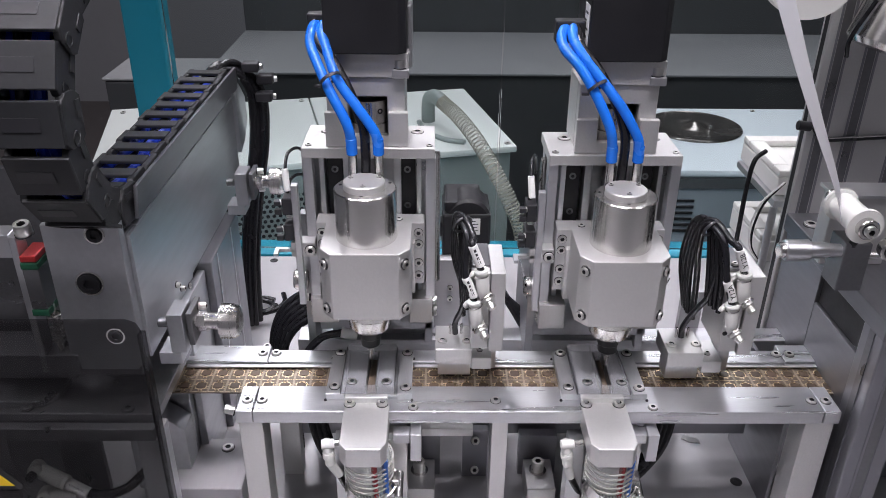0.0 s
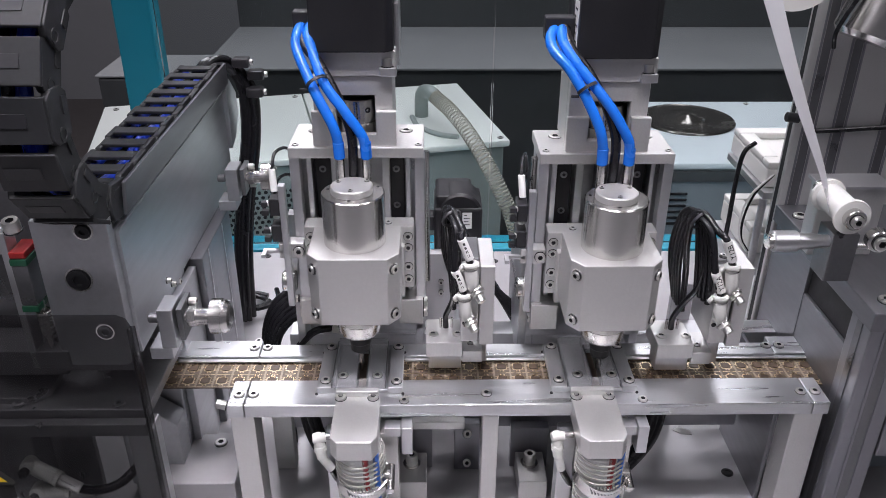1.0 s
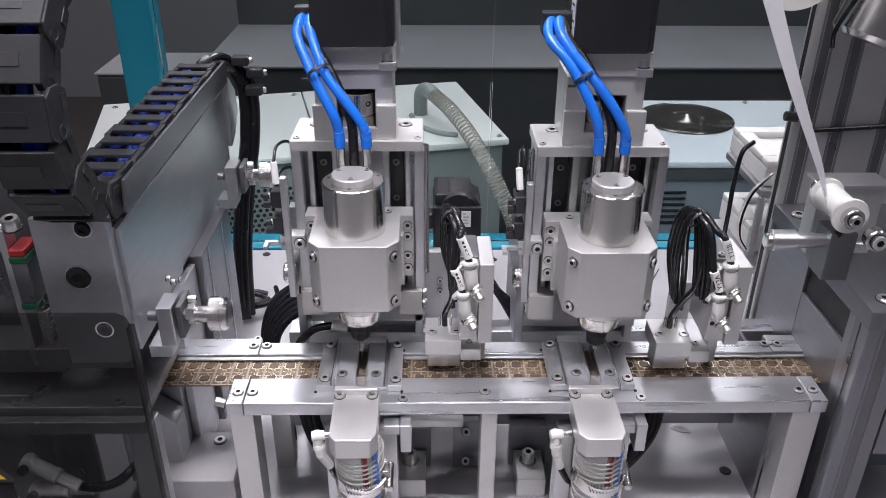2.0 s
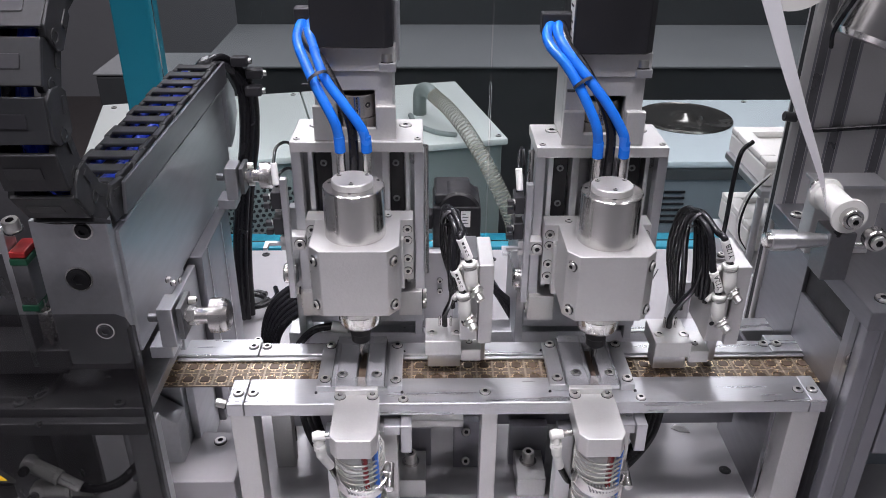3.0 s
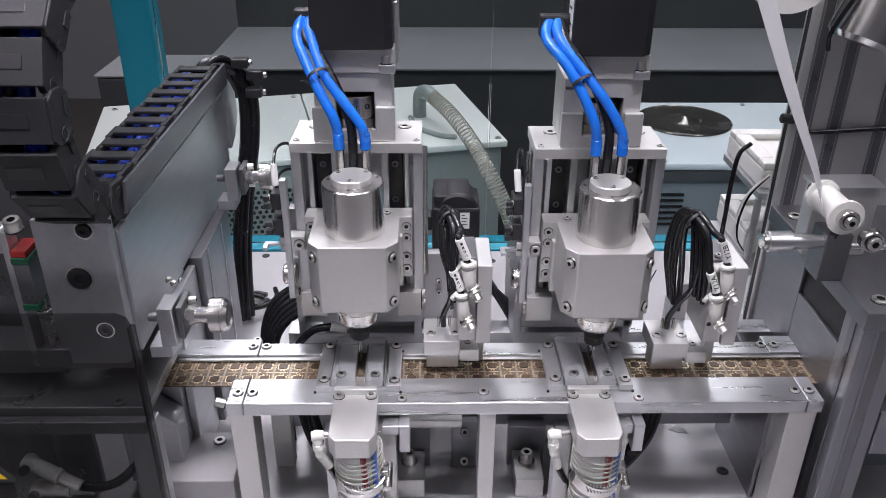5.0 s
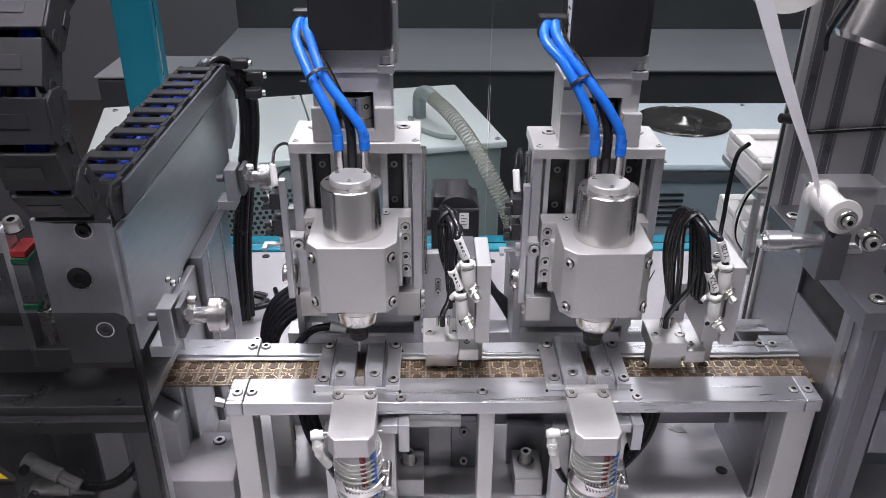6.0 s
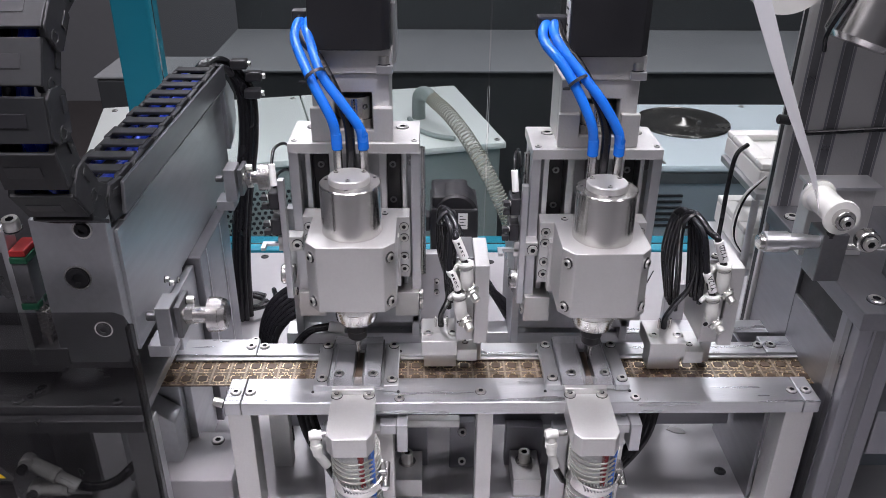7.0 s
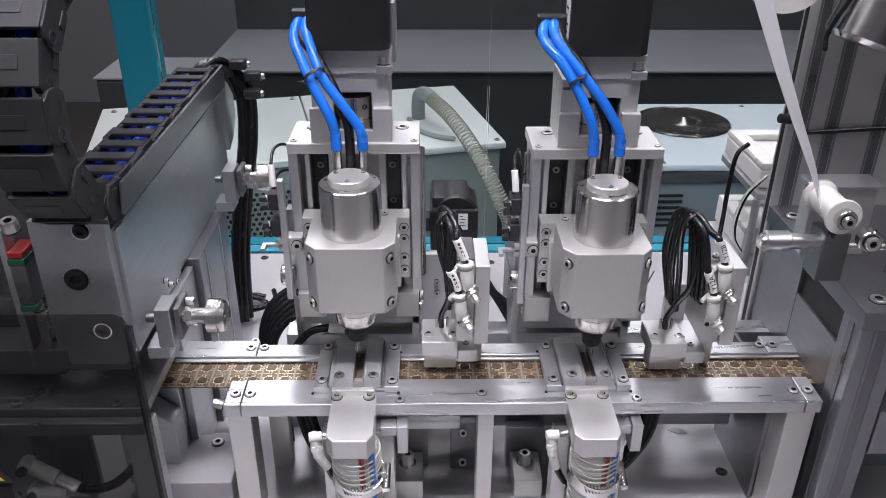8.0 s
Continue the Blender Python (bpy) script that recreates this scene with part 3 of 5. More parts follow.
def spindle_unit(cx, low_bend=False):
    """Frame with motor and Z slide; the carriage with the spindle is a part that moves in it. Built with the tool at y = 13."""
    t = thing("spindle_unit", (cx, 13, 60), "aluminium milling spindle unit with black motor and blue coolant tubes", "spindle unit", "spindle units")
    part("top_plate", box(cx - 36.5, cx + 36, 43, 84, 274, 280, 0.5), ANOD, t)
    for x, y, r in ((-33, 48, 1.6), (33, 48, 1.6), (-25, 72, 3.4), (26, 72, 3.4)):
        screw(t, cx + x, y, 279.8, r=r, h=1.0)
    part("side_post", box(cx - 36.5, cx - 31, 44.5, 53, 186, 274, 0.4), ALU, t)
    part("side_post", box(cx + 31, cx + 36.5, 44.5, 53, 186, 274, 0.4), ALU, t)
    part("inner_post", box(cx - 28.5, cx - 25.5, 52, 66, 186, 274, 0.3), ALU, t)
    part("inner_post", box(cx + 13, cx + 17, 52, 66, 186, 274, 0.3), ALU, t)
    part("inner_post", box(cx - 15, cx - 11, 52, 66, 186, 274, 0.3), ALU, t)
    part("inner_post", box(cx + 26, cx + 28.5, 52, 66, 186, 274, 0.3), ALU, t)
    part("back_plate", box(cx - 36, cx + 36, 66, 76, 150, 274, 0.5), GANTRY, t)
    for s in (-1, 1):
        part("guide_track", box(cx + s * 20.5 - 4.5, cx + s * 20.5 + 4.5, 59, 66, 188, 273, 0.4), BLACK, t, "black linear guide")
        for z in (240, 262):
            screw(t, cx + s * 20.5, 59, z, (0, -1, 0), r=2, h=0.5, mat=DARKSTEEL)
        x0, x1 = sorted((cx + s * 21, cx + s * (36.5 if s < 0 else 35)))
        part("foot_block", box(x0, x1, 40, 66, 170.5, 187, 0.5), ANOD, t)
        screw(t, cx + s * 35, 47, 182, (s, 0, 0), r=3, h=2.6)
        screw(t, cx + s * 35, 47, 175, (s, 0, 0), r=3, h=2.6)
        part("cable_conduit", tube([(cx + s * 37, 60, 190), (cx + s * 37, 60, 230), (cx + s * 36.8, 60, 272)], 2.3), STEEL, t)
    part("ball_screw", rod((cx, 59, 188), (cx, 59, 273), 4), DARKSTEEL, t)
    # side rib and riser
    rib = [(54, 236), (62, 236), (118, 196), (118, 140), (54, 140)]
    part("side_rib", prism(rib, "x", cx - 42, cx - 37.2, 0.5), GANTRY, t, "grey side rib")
    part("side_rib", prism([(66, 190), (118, 190), (118, 140), (66, 140)], "x", cx + 30, cx + 35, 0.5), GANTRY, t)
    part("riser", box(cx - 30, cx + 30, 77, 118, 104.5, 165, 0.6), GANTRY, t)
    # motor bracket with its window and the coupling
    lug = [(-23, 280.1), (21.5, 280.1), (21.5, 299), (11, 299), (11, 286.5), (-11.5, 286.5), (-11.5, 299), (-23, 299)]
    part("bracket_lug", prism([(cx + x, z) for x, z in lug], "y", 46, 50.4, 0.5), ANOD, t)
    arch = [(-22, 280.1), (-10.6, 280.1), (-10.6, 306.5), (10.4, 306.5), (10.4, 280.1), (20, 280.1), (20, 317), (-22, 317)]
    part("bracket_front", prism([(cx + x, z) for x, z in arch], "y", 50.6, 58, 0.6), ANOD, t)
    part("bracket_cheek", box(cx - 22, cx - 17.5, 58.2, 86, 280.1, 317, 0.6), ANOD, t)
    part("bracket_cheek", box(cx + 15.5, cx + 20, 58.2, 86, 280.1, 317, 0.6), ANOD, t)
    part("bracket_back", box(cx - 17.3, cx + 15.3, 84, 87, 280.1, 317, 0.6), DARKSTEEL, t)
    part("motor_flange", box(cx - 20, cx + 22, 49, 90, 317.2, 330.2, 0.6), ANOD, t)
    part("flange_cheek", box(cx + 21, cx + 23.5, 60, 90, 320, 352, 0.5), ALU, t)
    part("flange_notch", box(cx + 13.5, cx + 22.2, 46.5, 56, 317.4, 322, 0.4), ALU, t)
    screw(t, cx + 17.5, 51, 322, r=3.4, h=4.6)
    cp = part("coupling", lathe([(0, 0), (11, 0), (11.5, 0.5), (11.5, 6.5), (10.6, 6.8), (10.6, 8.2), (11.5, 8.5), (11.5, 19), (11, 19.5), (0, 19.5)], (cx, 66, 283)), STEEL, t, "turned shaft coupling")
    screw(cp, cx + 6, 55.8, 297, (0.45, -0.9, 0), r=1.5, h=0.4, mat=BLACK_SCREW_AND_SHADE)
    bm = prism([(cx - 21, 44), (cx + 17, 44), (cx + 21, 48), (cx + 21, 84), (cx - 17, 88), (cx - 21, 84)], "z", 330.4, 440, 0.8)
    mt = part("motor", bm, BLACK, t, "black square stepper motor")
    lb = part("motor_label", box(cx - 21.3, cx - 21, 48, 60, 334, 358, 0), PAPER, mt, "white printed label")
    bars(mt, (cx - 21.35, 59.5, 335), (0, -1, 0), (0, 0, 1), [(1, 10, 2), (1, 7, 6), (2, 10, 10), (1, 5, 14), (2, 9, 18)], h=1.2)
    # limit sensors on a strip beside the frame
    part("sensor_strip", box(cx - 42, cx - 38.4, 33, 38, 187, 262, 0.4), ALU, t, "sensor strip")
    part("strip_bracket", box(cx - 45, cx - 31, 36, 46, 217, 226, 0.5), ANOD, t)
    screw(t, cx - 34, 36, 221.5, (0, -1, 0), r=2.9, h=1.6)
    part("flag", box(cx - 54, cx - 42, 36, 39, 220, 222, 0.2), ALU, t)
    part("flag", box(cx - 54, cx - 51.5, 30, 36, 220, 222, 0.2), ALU, t)
    for z in (232, 248):
        sn = part("photo_sensor", box(cx - 48, cx - 42.2, 36, 50, z - 5, z + 5, 0.6), PLASTIC, t, "black photo sensor")
        part("sensor_fork", box(cx - 52, cx - 48.2, 34, 38, z - 4, z - 1, 0.4), PLASTIC, sn)
        part("sensor_fork", box(cx - 52, cx - 48.2, 34, 38, z + 1.2, z + 4, 0.4), PLASTIC, sn)
        screw(sn, cx - 48, 36, z + 3, (-1, -0.4, 0), r=1.6, h=1)
        part("sensor_sleeve", rod((cx - 45, 40, z + 8), (cx - 46, 43, z + 20), 1.9), PAPER, sn, "white wire sleeve")
        part("sensor_wire", tube([(cx - 46, 43, z + 19), (cx - 45, 52, z + 26), (cx - 41, 70, z + 22), (cx - 38, 86, z + 4), (cx - 38, 92, z - 20)], 0.9, 8), RUBBER, sn)
    part("stop_knob", lathe([(0, 8), (5, 8), (6, 7), (6, 0.6), (5, 0), (0, 0)], (cx - 38, 44, 198), (-1, 0, 0)), STEEL, t, "turned stop knob")
    screw(t, cx - 37.5, 44, 186, (-1, 0, 0), r=2.2, h=3)
    # --- moving carriage ---
    c = part("spindle_carriage", prism([(cx - 30.3, 199), (cx - 30.3, 238), (cx + 30.3, 238), (cx + 30.3, 199)], "y", 37, 50, 0.5), ANOD, t, "machined carriage plate")
    part("clamp_block", box(cx - 25, cx + 25, 31, 37, 196, 228, 0.5), ANOD, c)
    for s in (-1, 1):
        for z in (205, 213, 225, 232):
            screw(c, cx + s * 27, 37, z, (0, -1, 0), r=2.4, h=0.9)
        screw(c, cx + s * 16, 42, 238, r=1.8, h=1)
    oct_ = [(-17.5, -10), (17.5, -10), (23.5, -2.5), (23.5, 31), (-23.5, 31), (-23.5, -2.5)]
    part("housing", prism([(cx + x, y) for x, y in oct_], "z", 202, 241, 0.45), ANOD, c, "satin chamfered spindle housing")
    for s in (-1, 1):
        for z, nm in ((234, 1), (207.5, 2)):
            m = Vector((s * 0.78, -0.62, 0))
            part("counterbore", lathe([(3.3, 0), (3.3, 0.25), (2.6, 0.3), (0, 0.3)], (cx + s * 20.4, -6.3, z), m, 24), STEEL, c)
            screw(c, cx + s * 20.6, -6.5, z, m, r=2.4, h=1.6)
    part("barrel", lathe([(0, 0), (15.9, 0), (16.2, 0.4), (16.2, 27.4), (15.6, 28.0), (0, 28.0)], (cx, 13, 241), seg=72), STEEL, c, "turned steel spindle barrel")
    part("cap", lathe([(0, 0), (10.6, 0), (10.8, 0.3), (10.8, 3.4), (10.4, 3.9), (0, 3.9)], (cx - 0.4, 12.5, 269), seg=56), ANOD, c, "round spindle cap")
    for x, y in ((-7.5, 17), (7, 17.6), (-0.4, 4.4)):
        screw(c, cx + x, y, 272.8, r=1.1, h=0.9)
    # black dots for the shade in the small holes; nothing is bored
    for x, y in ((-1, 0.2), (12.5, 19), (-13, 16)):
        part("vent_hole_shade", lathe([(0.9, 0.06), (0, 0.06)], (cx + x, y + 0.6, 269), seg=12), BLACK, c)
    part("nose", lathe([(13.2, 0), (13.2, -8), (12.6, -9), (11.6, -15.8), (10.4, -17.6), (9.6, -18), (0, -18)], (cx, 13, 202), seg=56), STEEL, c, "turned spindle nose")
    part("collet", lathe([(0, 0), (5.8, 0), (6.0, -6), (5.6, -6.5), (5.4, -11), (3.2, -13), (0, -13)], (cx, 13, 184), seg=32), BLACK, c, "black collet nut")
    part("milling_bit", lathe([(0, 0), (1.6, 0), (1.6, -8), (1.0, -9), (1.0, -15), (0, -15.5)], (cx, 13, 170.8), seg=16), STEEL, c, "slender milling bit")
    # coolant tubes
    left = [(-7, 25, 285), (-7.4, 24.6, 292), (-9.5, 24, 301), (-17, 29, 317), (-23, 36.5, 330), (-27.6, 44, 342), (-26.6, 50, 350), (-24, 60, 351), (-22, 72, 345)]
    right = [(6.6, 25, 284), (6.3, 24.6, 290), (4.6, 24, 296), (-3.5, 26, 309), (-13, 32, 323), (-19, 41, 338), (-22, 48, 349), (-20.5, 58, 351), (-20, 72, 346)]
    if low_bend:
        left = [(-7, 25, 285), (-7.5, 24.6, 292), (-10, 24, 302), (-18, 29, 318), (-26, 35, 330), (-33, 42, 337), (-34.5, 48, 342), (-31, 58, 345), (-26, 70, 343)]
        right = [(6.6, 25, 284), (6.3, 24.6, 290), (4.6, 24, 297), (-4, 26, 311), (-14, 31, 323), (-23, 38, 333), (-28.5, 45, 341), (-28, 54, 345), (-24, 68, 343)]
    if not low_bend:
        left, right = ([(x, y, z - 0.15 * max(0, z - 300)) for x, y, z in way] for way in (left, right))
    for x0, line in ((-7, left), (6.8, right)):
        part("tube_stem", rod((cx + x0, 25, 268.6), (cx + x0, 25, 288), 2.4), STEEL, c, "steel tube stem")
        part("ferrule", rod((cx + x0, 25, 282.5), (cx + x0 - 0.3, 24.7, 292), 2.9, 0.6), BLUE, c)
        part("coolant_tube", tube([(cx + x, y, z) for x, y, z in line], 2.65, 16), BLUE, c, "bright blue coolant tube")
    part("power_cable", tube([(cx - 0.5, 27, 268.6), (cx - 0.2, 27, 282), (cx - 1, 27, 297), (cx - 7, 31, 313), (cx - 16, 39, 328), (cx - 24, 46, 337), (cx - 26, 58, 346), (cx - 22, 72, 342)], 2.6), RUBBER, c, "black power cable")
    part("cable_tie", ring((cx - 16.4, 30.4, 320.5), (-0.48, 0.5, 0.72), 4.9, 5.6, 1.5, 20), PLASTIC, c, "black cable tie")
    xa, ya = (cx - 36.5, 55) if low_bend else (cx - 30, 53)
    part("tube_clip", box(xa, cx - 21.2, ya, ya + 9, 337.5, 349, 0.8), PLASTIC, t, "black tube clip")
    part("tie_tail", box(cx - 25, cx - 21, 28, 29.6, 317, 318.4, 0.3), PLASTIC, c)
    return t


# ---- pressure blocks with twin valves ----


def pressure_block(cx, sx=0.0, marks=("", "")):
    """cx: the middle of the block over the tape; sx: how far the slide is set off beside it."""
    t = thing("pressure_block", (cx, 30, 150), "small aluminium pressing block on a slide with two air fittings", "press unit", "press units")
    part("block", box(cx - 12, cx + 8.5, 20.5, 47, 162, 171.5, 0.5), ANOD, t)
    part("shoe", box(cx - 10.5, cx + 8.2, 26, 39, 150.3, 162, 0.5), ALU, t)
    part("step", box(cx + 8.7, cx + 20, 22, 45, 157, 165, 0.5), ANOD, t)
    for x in (-8, 6):
        screw(t, cx + x, 30, 170.8, r=2.8)
    for x in (-3.5, 3):
        part("pin", rod((cx + x, 38, 171), (cx + x, 38, 178), 0.8, 0.2), STEEL, t)
    q = cx + sx
    part("slide_body", box(q + 13, q + 22.5, 12, 46, 178, 225, 0.5), ANOD, t, "satin slide body")
    part("slide_table", box(q + 22.8, q + 30.5, 10, 46, 177, 226, 0.5), ANOD, t, "slide table")
    part("slide_cap", box(q + 13, q + 22.5, 18, 45, 225.2, 227, 0.4), DARKSTEEL, t)
    part("slide_stop", box(q + 23, q + 29, 34, 45, 150.2, 177, 0.4), ALU, t)
    screw(t, q + 17, 22, 227, r=1.8)
    screw(t, q + 15, 12, 190, (0, -1, 0), r=1.2, h=0.3, mat=BLACK_SCREW_AND_SHADE)
    screw(t, cx + 13.5, 30, 164.8, r=1.6)
    for k, (x, z, mark) in enumerate(((q + 17.5, 229, marks[0]), (q + 14.5, 210.5, marks[1]))):
        f = part("fitting", lathe([(0, 0), (3.3, -0.2), (3.5, -1), (3.5, -8), (3.1, -11), (2.2, -13), (0, -13.5)], (x, 7.5, z - 1.5), (-0.1, 0.05, 1)), WHITE, t, "white push-in elbow")
        part("fitting_collar", lathe([(2.0, 0), (3.6, 0), (4.1, 0.5), (4.1, 1.6), (3.6, 2.2), (2.0, 2.2)], (x - 0.1, 7.5, z - 1.3), (-0.1, 0.05, 1)), WHITE, f)
        part("fitting_ring", ring((x, 7.5, z - 3.0), (-0.1, 0.05, 1), 2.8, 3.75, 0.8), STEEL, f)
        part("fitting_neck", rod((x + 0.5, 8, z - 12), (x + 3.4, 7.6, z - 16.5), 3.3), WHITE, f)
        part("fitting_boss", rod((x - 3, 10, z - 4), (x - 4.5, 11.5, z - 3), 2.6), WHITE, f)
        way = Vector((0.45, -0.72, -0.52))
        part("hex_nut", lathe([(0, 0), (3.5, 0), (3.5, 1.8), (3.0, 2.0), (2.0, 2.2), (2.0, 2.8), (2.4, 3.0), (2.4, 5.6), (2.0, 6.0), (0, 6.0)], (x + 3.4, 6.2, z - 16.5), way, 12), SCREW, f, "brassy adjusting screw")
        part("washer", ring((x + 3.2, 6.6, z - 16.2), way, 2.0, 4.4, 0.8), STEEL, f)
        a, e = Vector((x - 0.6, 7.6, z + 2.6)), Vector((x - 5.2, 8.4, z + 14.2))
        part("sleeve", rod(a, e, 2.4), PAPER, f, "white marking sleeve")
        w, n = (e - a).normalized(), Vector((0.12, -0.97, 0.2))
        if mark:
            letters(f, mark, (a + e) / 2 + n * 2.55, w, n.cross(w), 3.9)
        else:
            bars(f, a + w * 2 + n * 2.45, w, n.cross(w), [(0, 1.6, -0.6), (2.4, 4, -0.6), (4.8, 6.2, -0.6), (7, 8.6, -0.6)], h=1.2)
        top = 251 - 2 * k
        part("air_line", tube([(x - 0.4, 7.5, z), e, (cx + 9 - 3 * k + 0.3 * sx, 15, top - 6), (cx + 3 - 2 * k, 25, top), (cx - 0.5, 32, top - 5), (cx + 1, 38, 228), (cx + 6 + sx * 0.5, 46, 205), (cx + 10 + sx, 52, 176)], 1.8), RUBBER, f)
    part("sensor_cable", tube([(cx - 0.5, 38, 171.5), (cx - 0.5, 37, 180), (cx + 3, 33, 192), (cx + 8 + 0.7 * sx, 26, 208), (cx + 8 + 0.7 * sx, 24, 232), (cx + 4, 28, 248), (cx + 1, 36, 244), (cx + 2, 44, 226)], 1.7), RUBBER, t, "black sensor cable")
    for k in range(4):
        part("loop_cable", tube([(cx + 11.5 + sx - 1.0 * k, 18 + 4 * k, 200), (cx + 10 + 0.8 * sx - 1.3 * k, 18 + 4 * k, 222), (cx + 6 - 1.2 * k, 24 + 3 * k, 243 + k), (cx + 2.5 - 1.1 * k, 33 + 3 * k, 249 - k), (cx + 0.6 - 0.9 * k, 41 + 3 * k, 238 - k), (cx + 1.6 - k, 48 + 3 * k, 212), (cx + 7, 56 + 3 * k, 178)], 1.5), RUBBER, t)
    part("cable_tie", ring((cx + 2.2, 26, 246.5), (-0.5, 0.75, 0.4), 5.2, 5.8, 1.4, 20), PLASTIC, t)
    return t

# ---- the feeding gantry with its drag chain ----


def knob_stop(cx, y, z, d=0.0):
    """A bracket with a knurled adjusting knob pointing along +x; cx is the wall it stands on."""
    t = thing("adjusting_knob", (cx, y, z), "aluminium stop bracket with a knurled adjusting knob", "adjusting knob", "adjusting knobs")
    part("bracket", prism([(cx + 7, z - 15), (cx + 15, z - 15), (cx + 15, z + 8), (cx + 7, z + 8)], "y", y - 8, y + 9, 0.5), GANTRY, t)
    part("bracket_foot", box(cx + 0.2, cx + 12, y - 8, y + 9, z - 22, z - 15, 0.5), GANTRY, t)
    part("pad", box(cx + 16, cx + 19, y - 5, y + 14, z - 12, z + 7, 0.4), DARKSTEEL, t)
    part("tip", rod((cx, y, z - 1), (cx + 5, y, z - 1), 2.6), DARKSTEEL, t)
    part("stem", rod((cx + 19, y, z), (cx + 21, y, z), 3.2), STEEL, t)
    part("jam_nut", lathe([(0, 0), (5, 0), (5.2, 0.5), (5.2, 4), (5, 4.5), (0, 4.5)], (cx + 20.5, y, z), (1, 0, 0), 6), STEEL, t)
    part("sleeve", rod((cx + 24, y, z), (cx + 36 - d, y, z), 4.4), STEEL, t)
    bm = bmesh.new()
    seg, rows = 44, 9
    rings = []
    for j in range(rows):
        rings.append([bm.verts.new((cx + 36 - d + j * 0.72, y * DEEP + (8.6 + 0.7 * ((i + j) % 2)) * math.cos(2 * math.pi * i / seg), z + (8.6 + 0.7 * ((i + j) % 2)) * math.sin(2 * math.pi * i / seg))) for i in range(seg)])
    for a, b in zip(rings, rings[1:]):
        for i in range(seg):
            bm.faces.new((a[i], a[(i + 1) % seg], b[(i + 1) % seg], b[i]))
    lathe([(0, 0), (7.2, 0), (8.7, 0.6)], (cx + 35.4 - d, y, z), (1, 0, 0), 48, bm)
    lathe([(8.7, 0), (8.7, 1.6), (7.6, 3.4), (5.2, 4.2), (0, 4.4)], (cx + 41.7 - d, y, z), (1, 0, 0), 48, bm)
    part("knurled_head", bm, STEEL, t, "knurled steel head", 8)
    for yy, zz in ((y + 9, z + 4), (y + 9, z - 9)):
        screw(t, cx + 19, yy, zz, (1, 0, 0), r=2.2, h=4.5)
    return t


def gantry():
    t = thing("feeder_gantry", (-168, 80, 60), "grey milled aluminium feeder gantry beam on profile columns", "gantry")
    part("beam", box(-180, -150.5, -16, 226, 190, 260, 0.6), GANTRY, t, "grey milled side beam")
    part("front_plate", prism([(-186, 268), (-150.2, 268), (-150.2, 192), (-153.5, 187), (-186, 187)], "y", -23, -16.2, 0.5), GANTRY, t, "thick front plate")
    part("edge_strip", box(-150.4, -148.4, -15, 30, 190, 259, 0.3), GANTRY, t)
    part("chain_tray", prism([(-7, 264), (227, 264), (227, 279.3), (-2, 279.3)], "x", -147.6, -145.6, 0.4), FRAMEGREY, t, "raised chain tray wall")
    part("tray_floor", box(-186, -147.7, -6, 227, 260.1, 261, 0.2), GANTRY, t)
    for x, z, r in ((-168.6, 237.1, 5.2), (-161.5, 263.0, 3.4)):
        part("counterbore", lathe([(r + 1.4, 0), (r + 1.4, 0.3), (r + 0.4, 0.4), (0, 0.4)], (x, -23, z), (0, -1, 0), 36), STEEL, t)
        screw(t, x, -23.2, z, (0, -1, 0), r=r, h=1.4, mat=BLACK_SCREW_AND_SHADE)
    # columns under the beam, with grooves
    def column(x0, x1, y0, y1, z0, z1):
        w = y1 - y0
        part("column", box(x0, x1, y0, y1, z0, z1, 0.8), FRAMEGREY, t, "grooved profile column")
        for k in (0.25, 0.75):
            # the groove is a flat dark strip: its shade is put into colour
            part("groove_shade", box(x1 - 0.5, x1 + 0.06, y0 + k * w - 4, y0 + k * w + 4, z0 + 1, z1 - 1, 0), DARKSTEEL, t)
            part("groove_edge", box(x1, x1 + 0.5, y0 + k * w - 5.2, y0 + k * w - 4, z0 + 1, z1 - 1, 0.1), ALU, t)
    column(-183, -143, 92, 172, 60, 190)
    part("front_column", box(-186, -152, 40, 82, 60, 190, 0.8), GANTRY, t)
    part("column_plate", box(-151.8, -147, 46, 90, 60, 186, 0.6), GANTRY, t)
    part("foot", box(-176, -118, 4, 52, 60, 82, 0.8), BASE, t, "pale foot block")
    part("gusset", prism([(-186, 138), (-186, 66), (-152, 66), (-152, 112)], "y", 22, 39, 0.6), GANTRY, t)
    screw(t, -134, 42, 81.8, r=3.6, h=1.6)
    screw(t, -140, 34, 205, (1, 0, 0), r=1.6, h=1)
    for y, z in ((35, 205), (42, 199)):
        screw(t, -147.4, y, z, (1, 0, 0), r=1.7, h=2.5)
    part("hook", prism([(226.2, 215), (226.2, 268), (240, 264), (256, 250), (257, 232), (242, 220)], "x", -152, -147.7, 0.5), GANTRY, t)
    return t


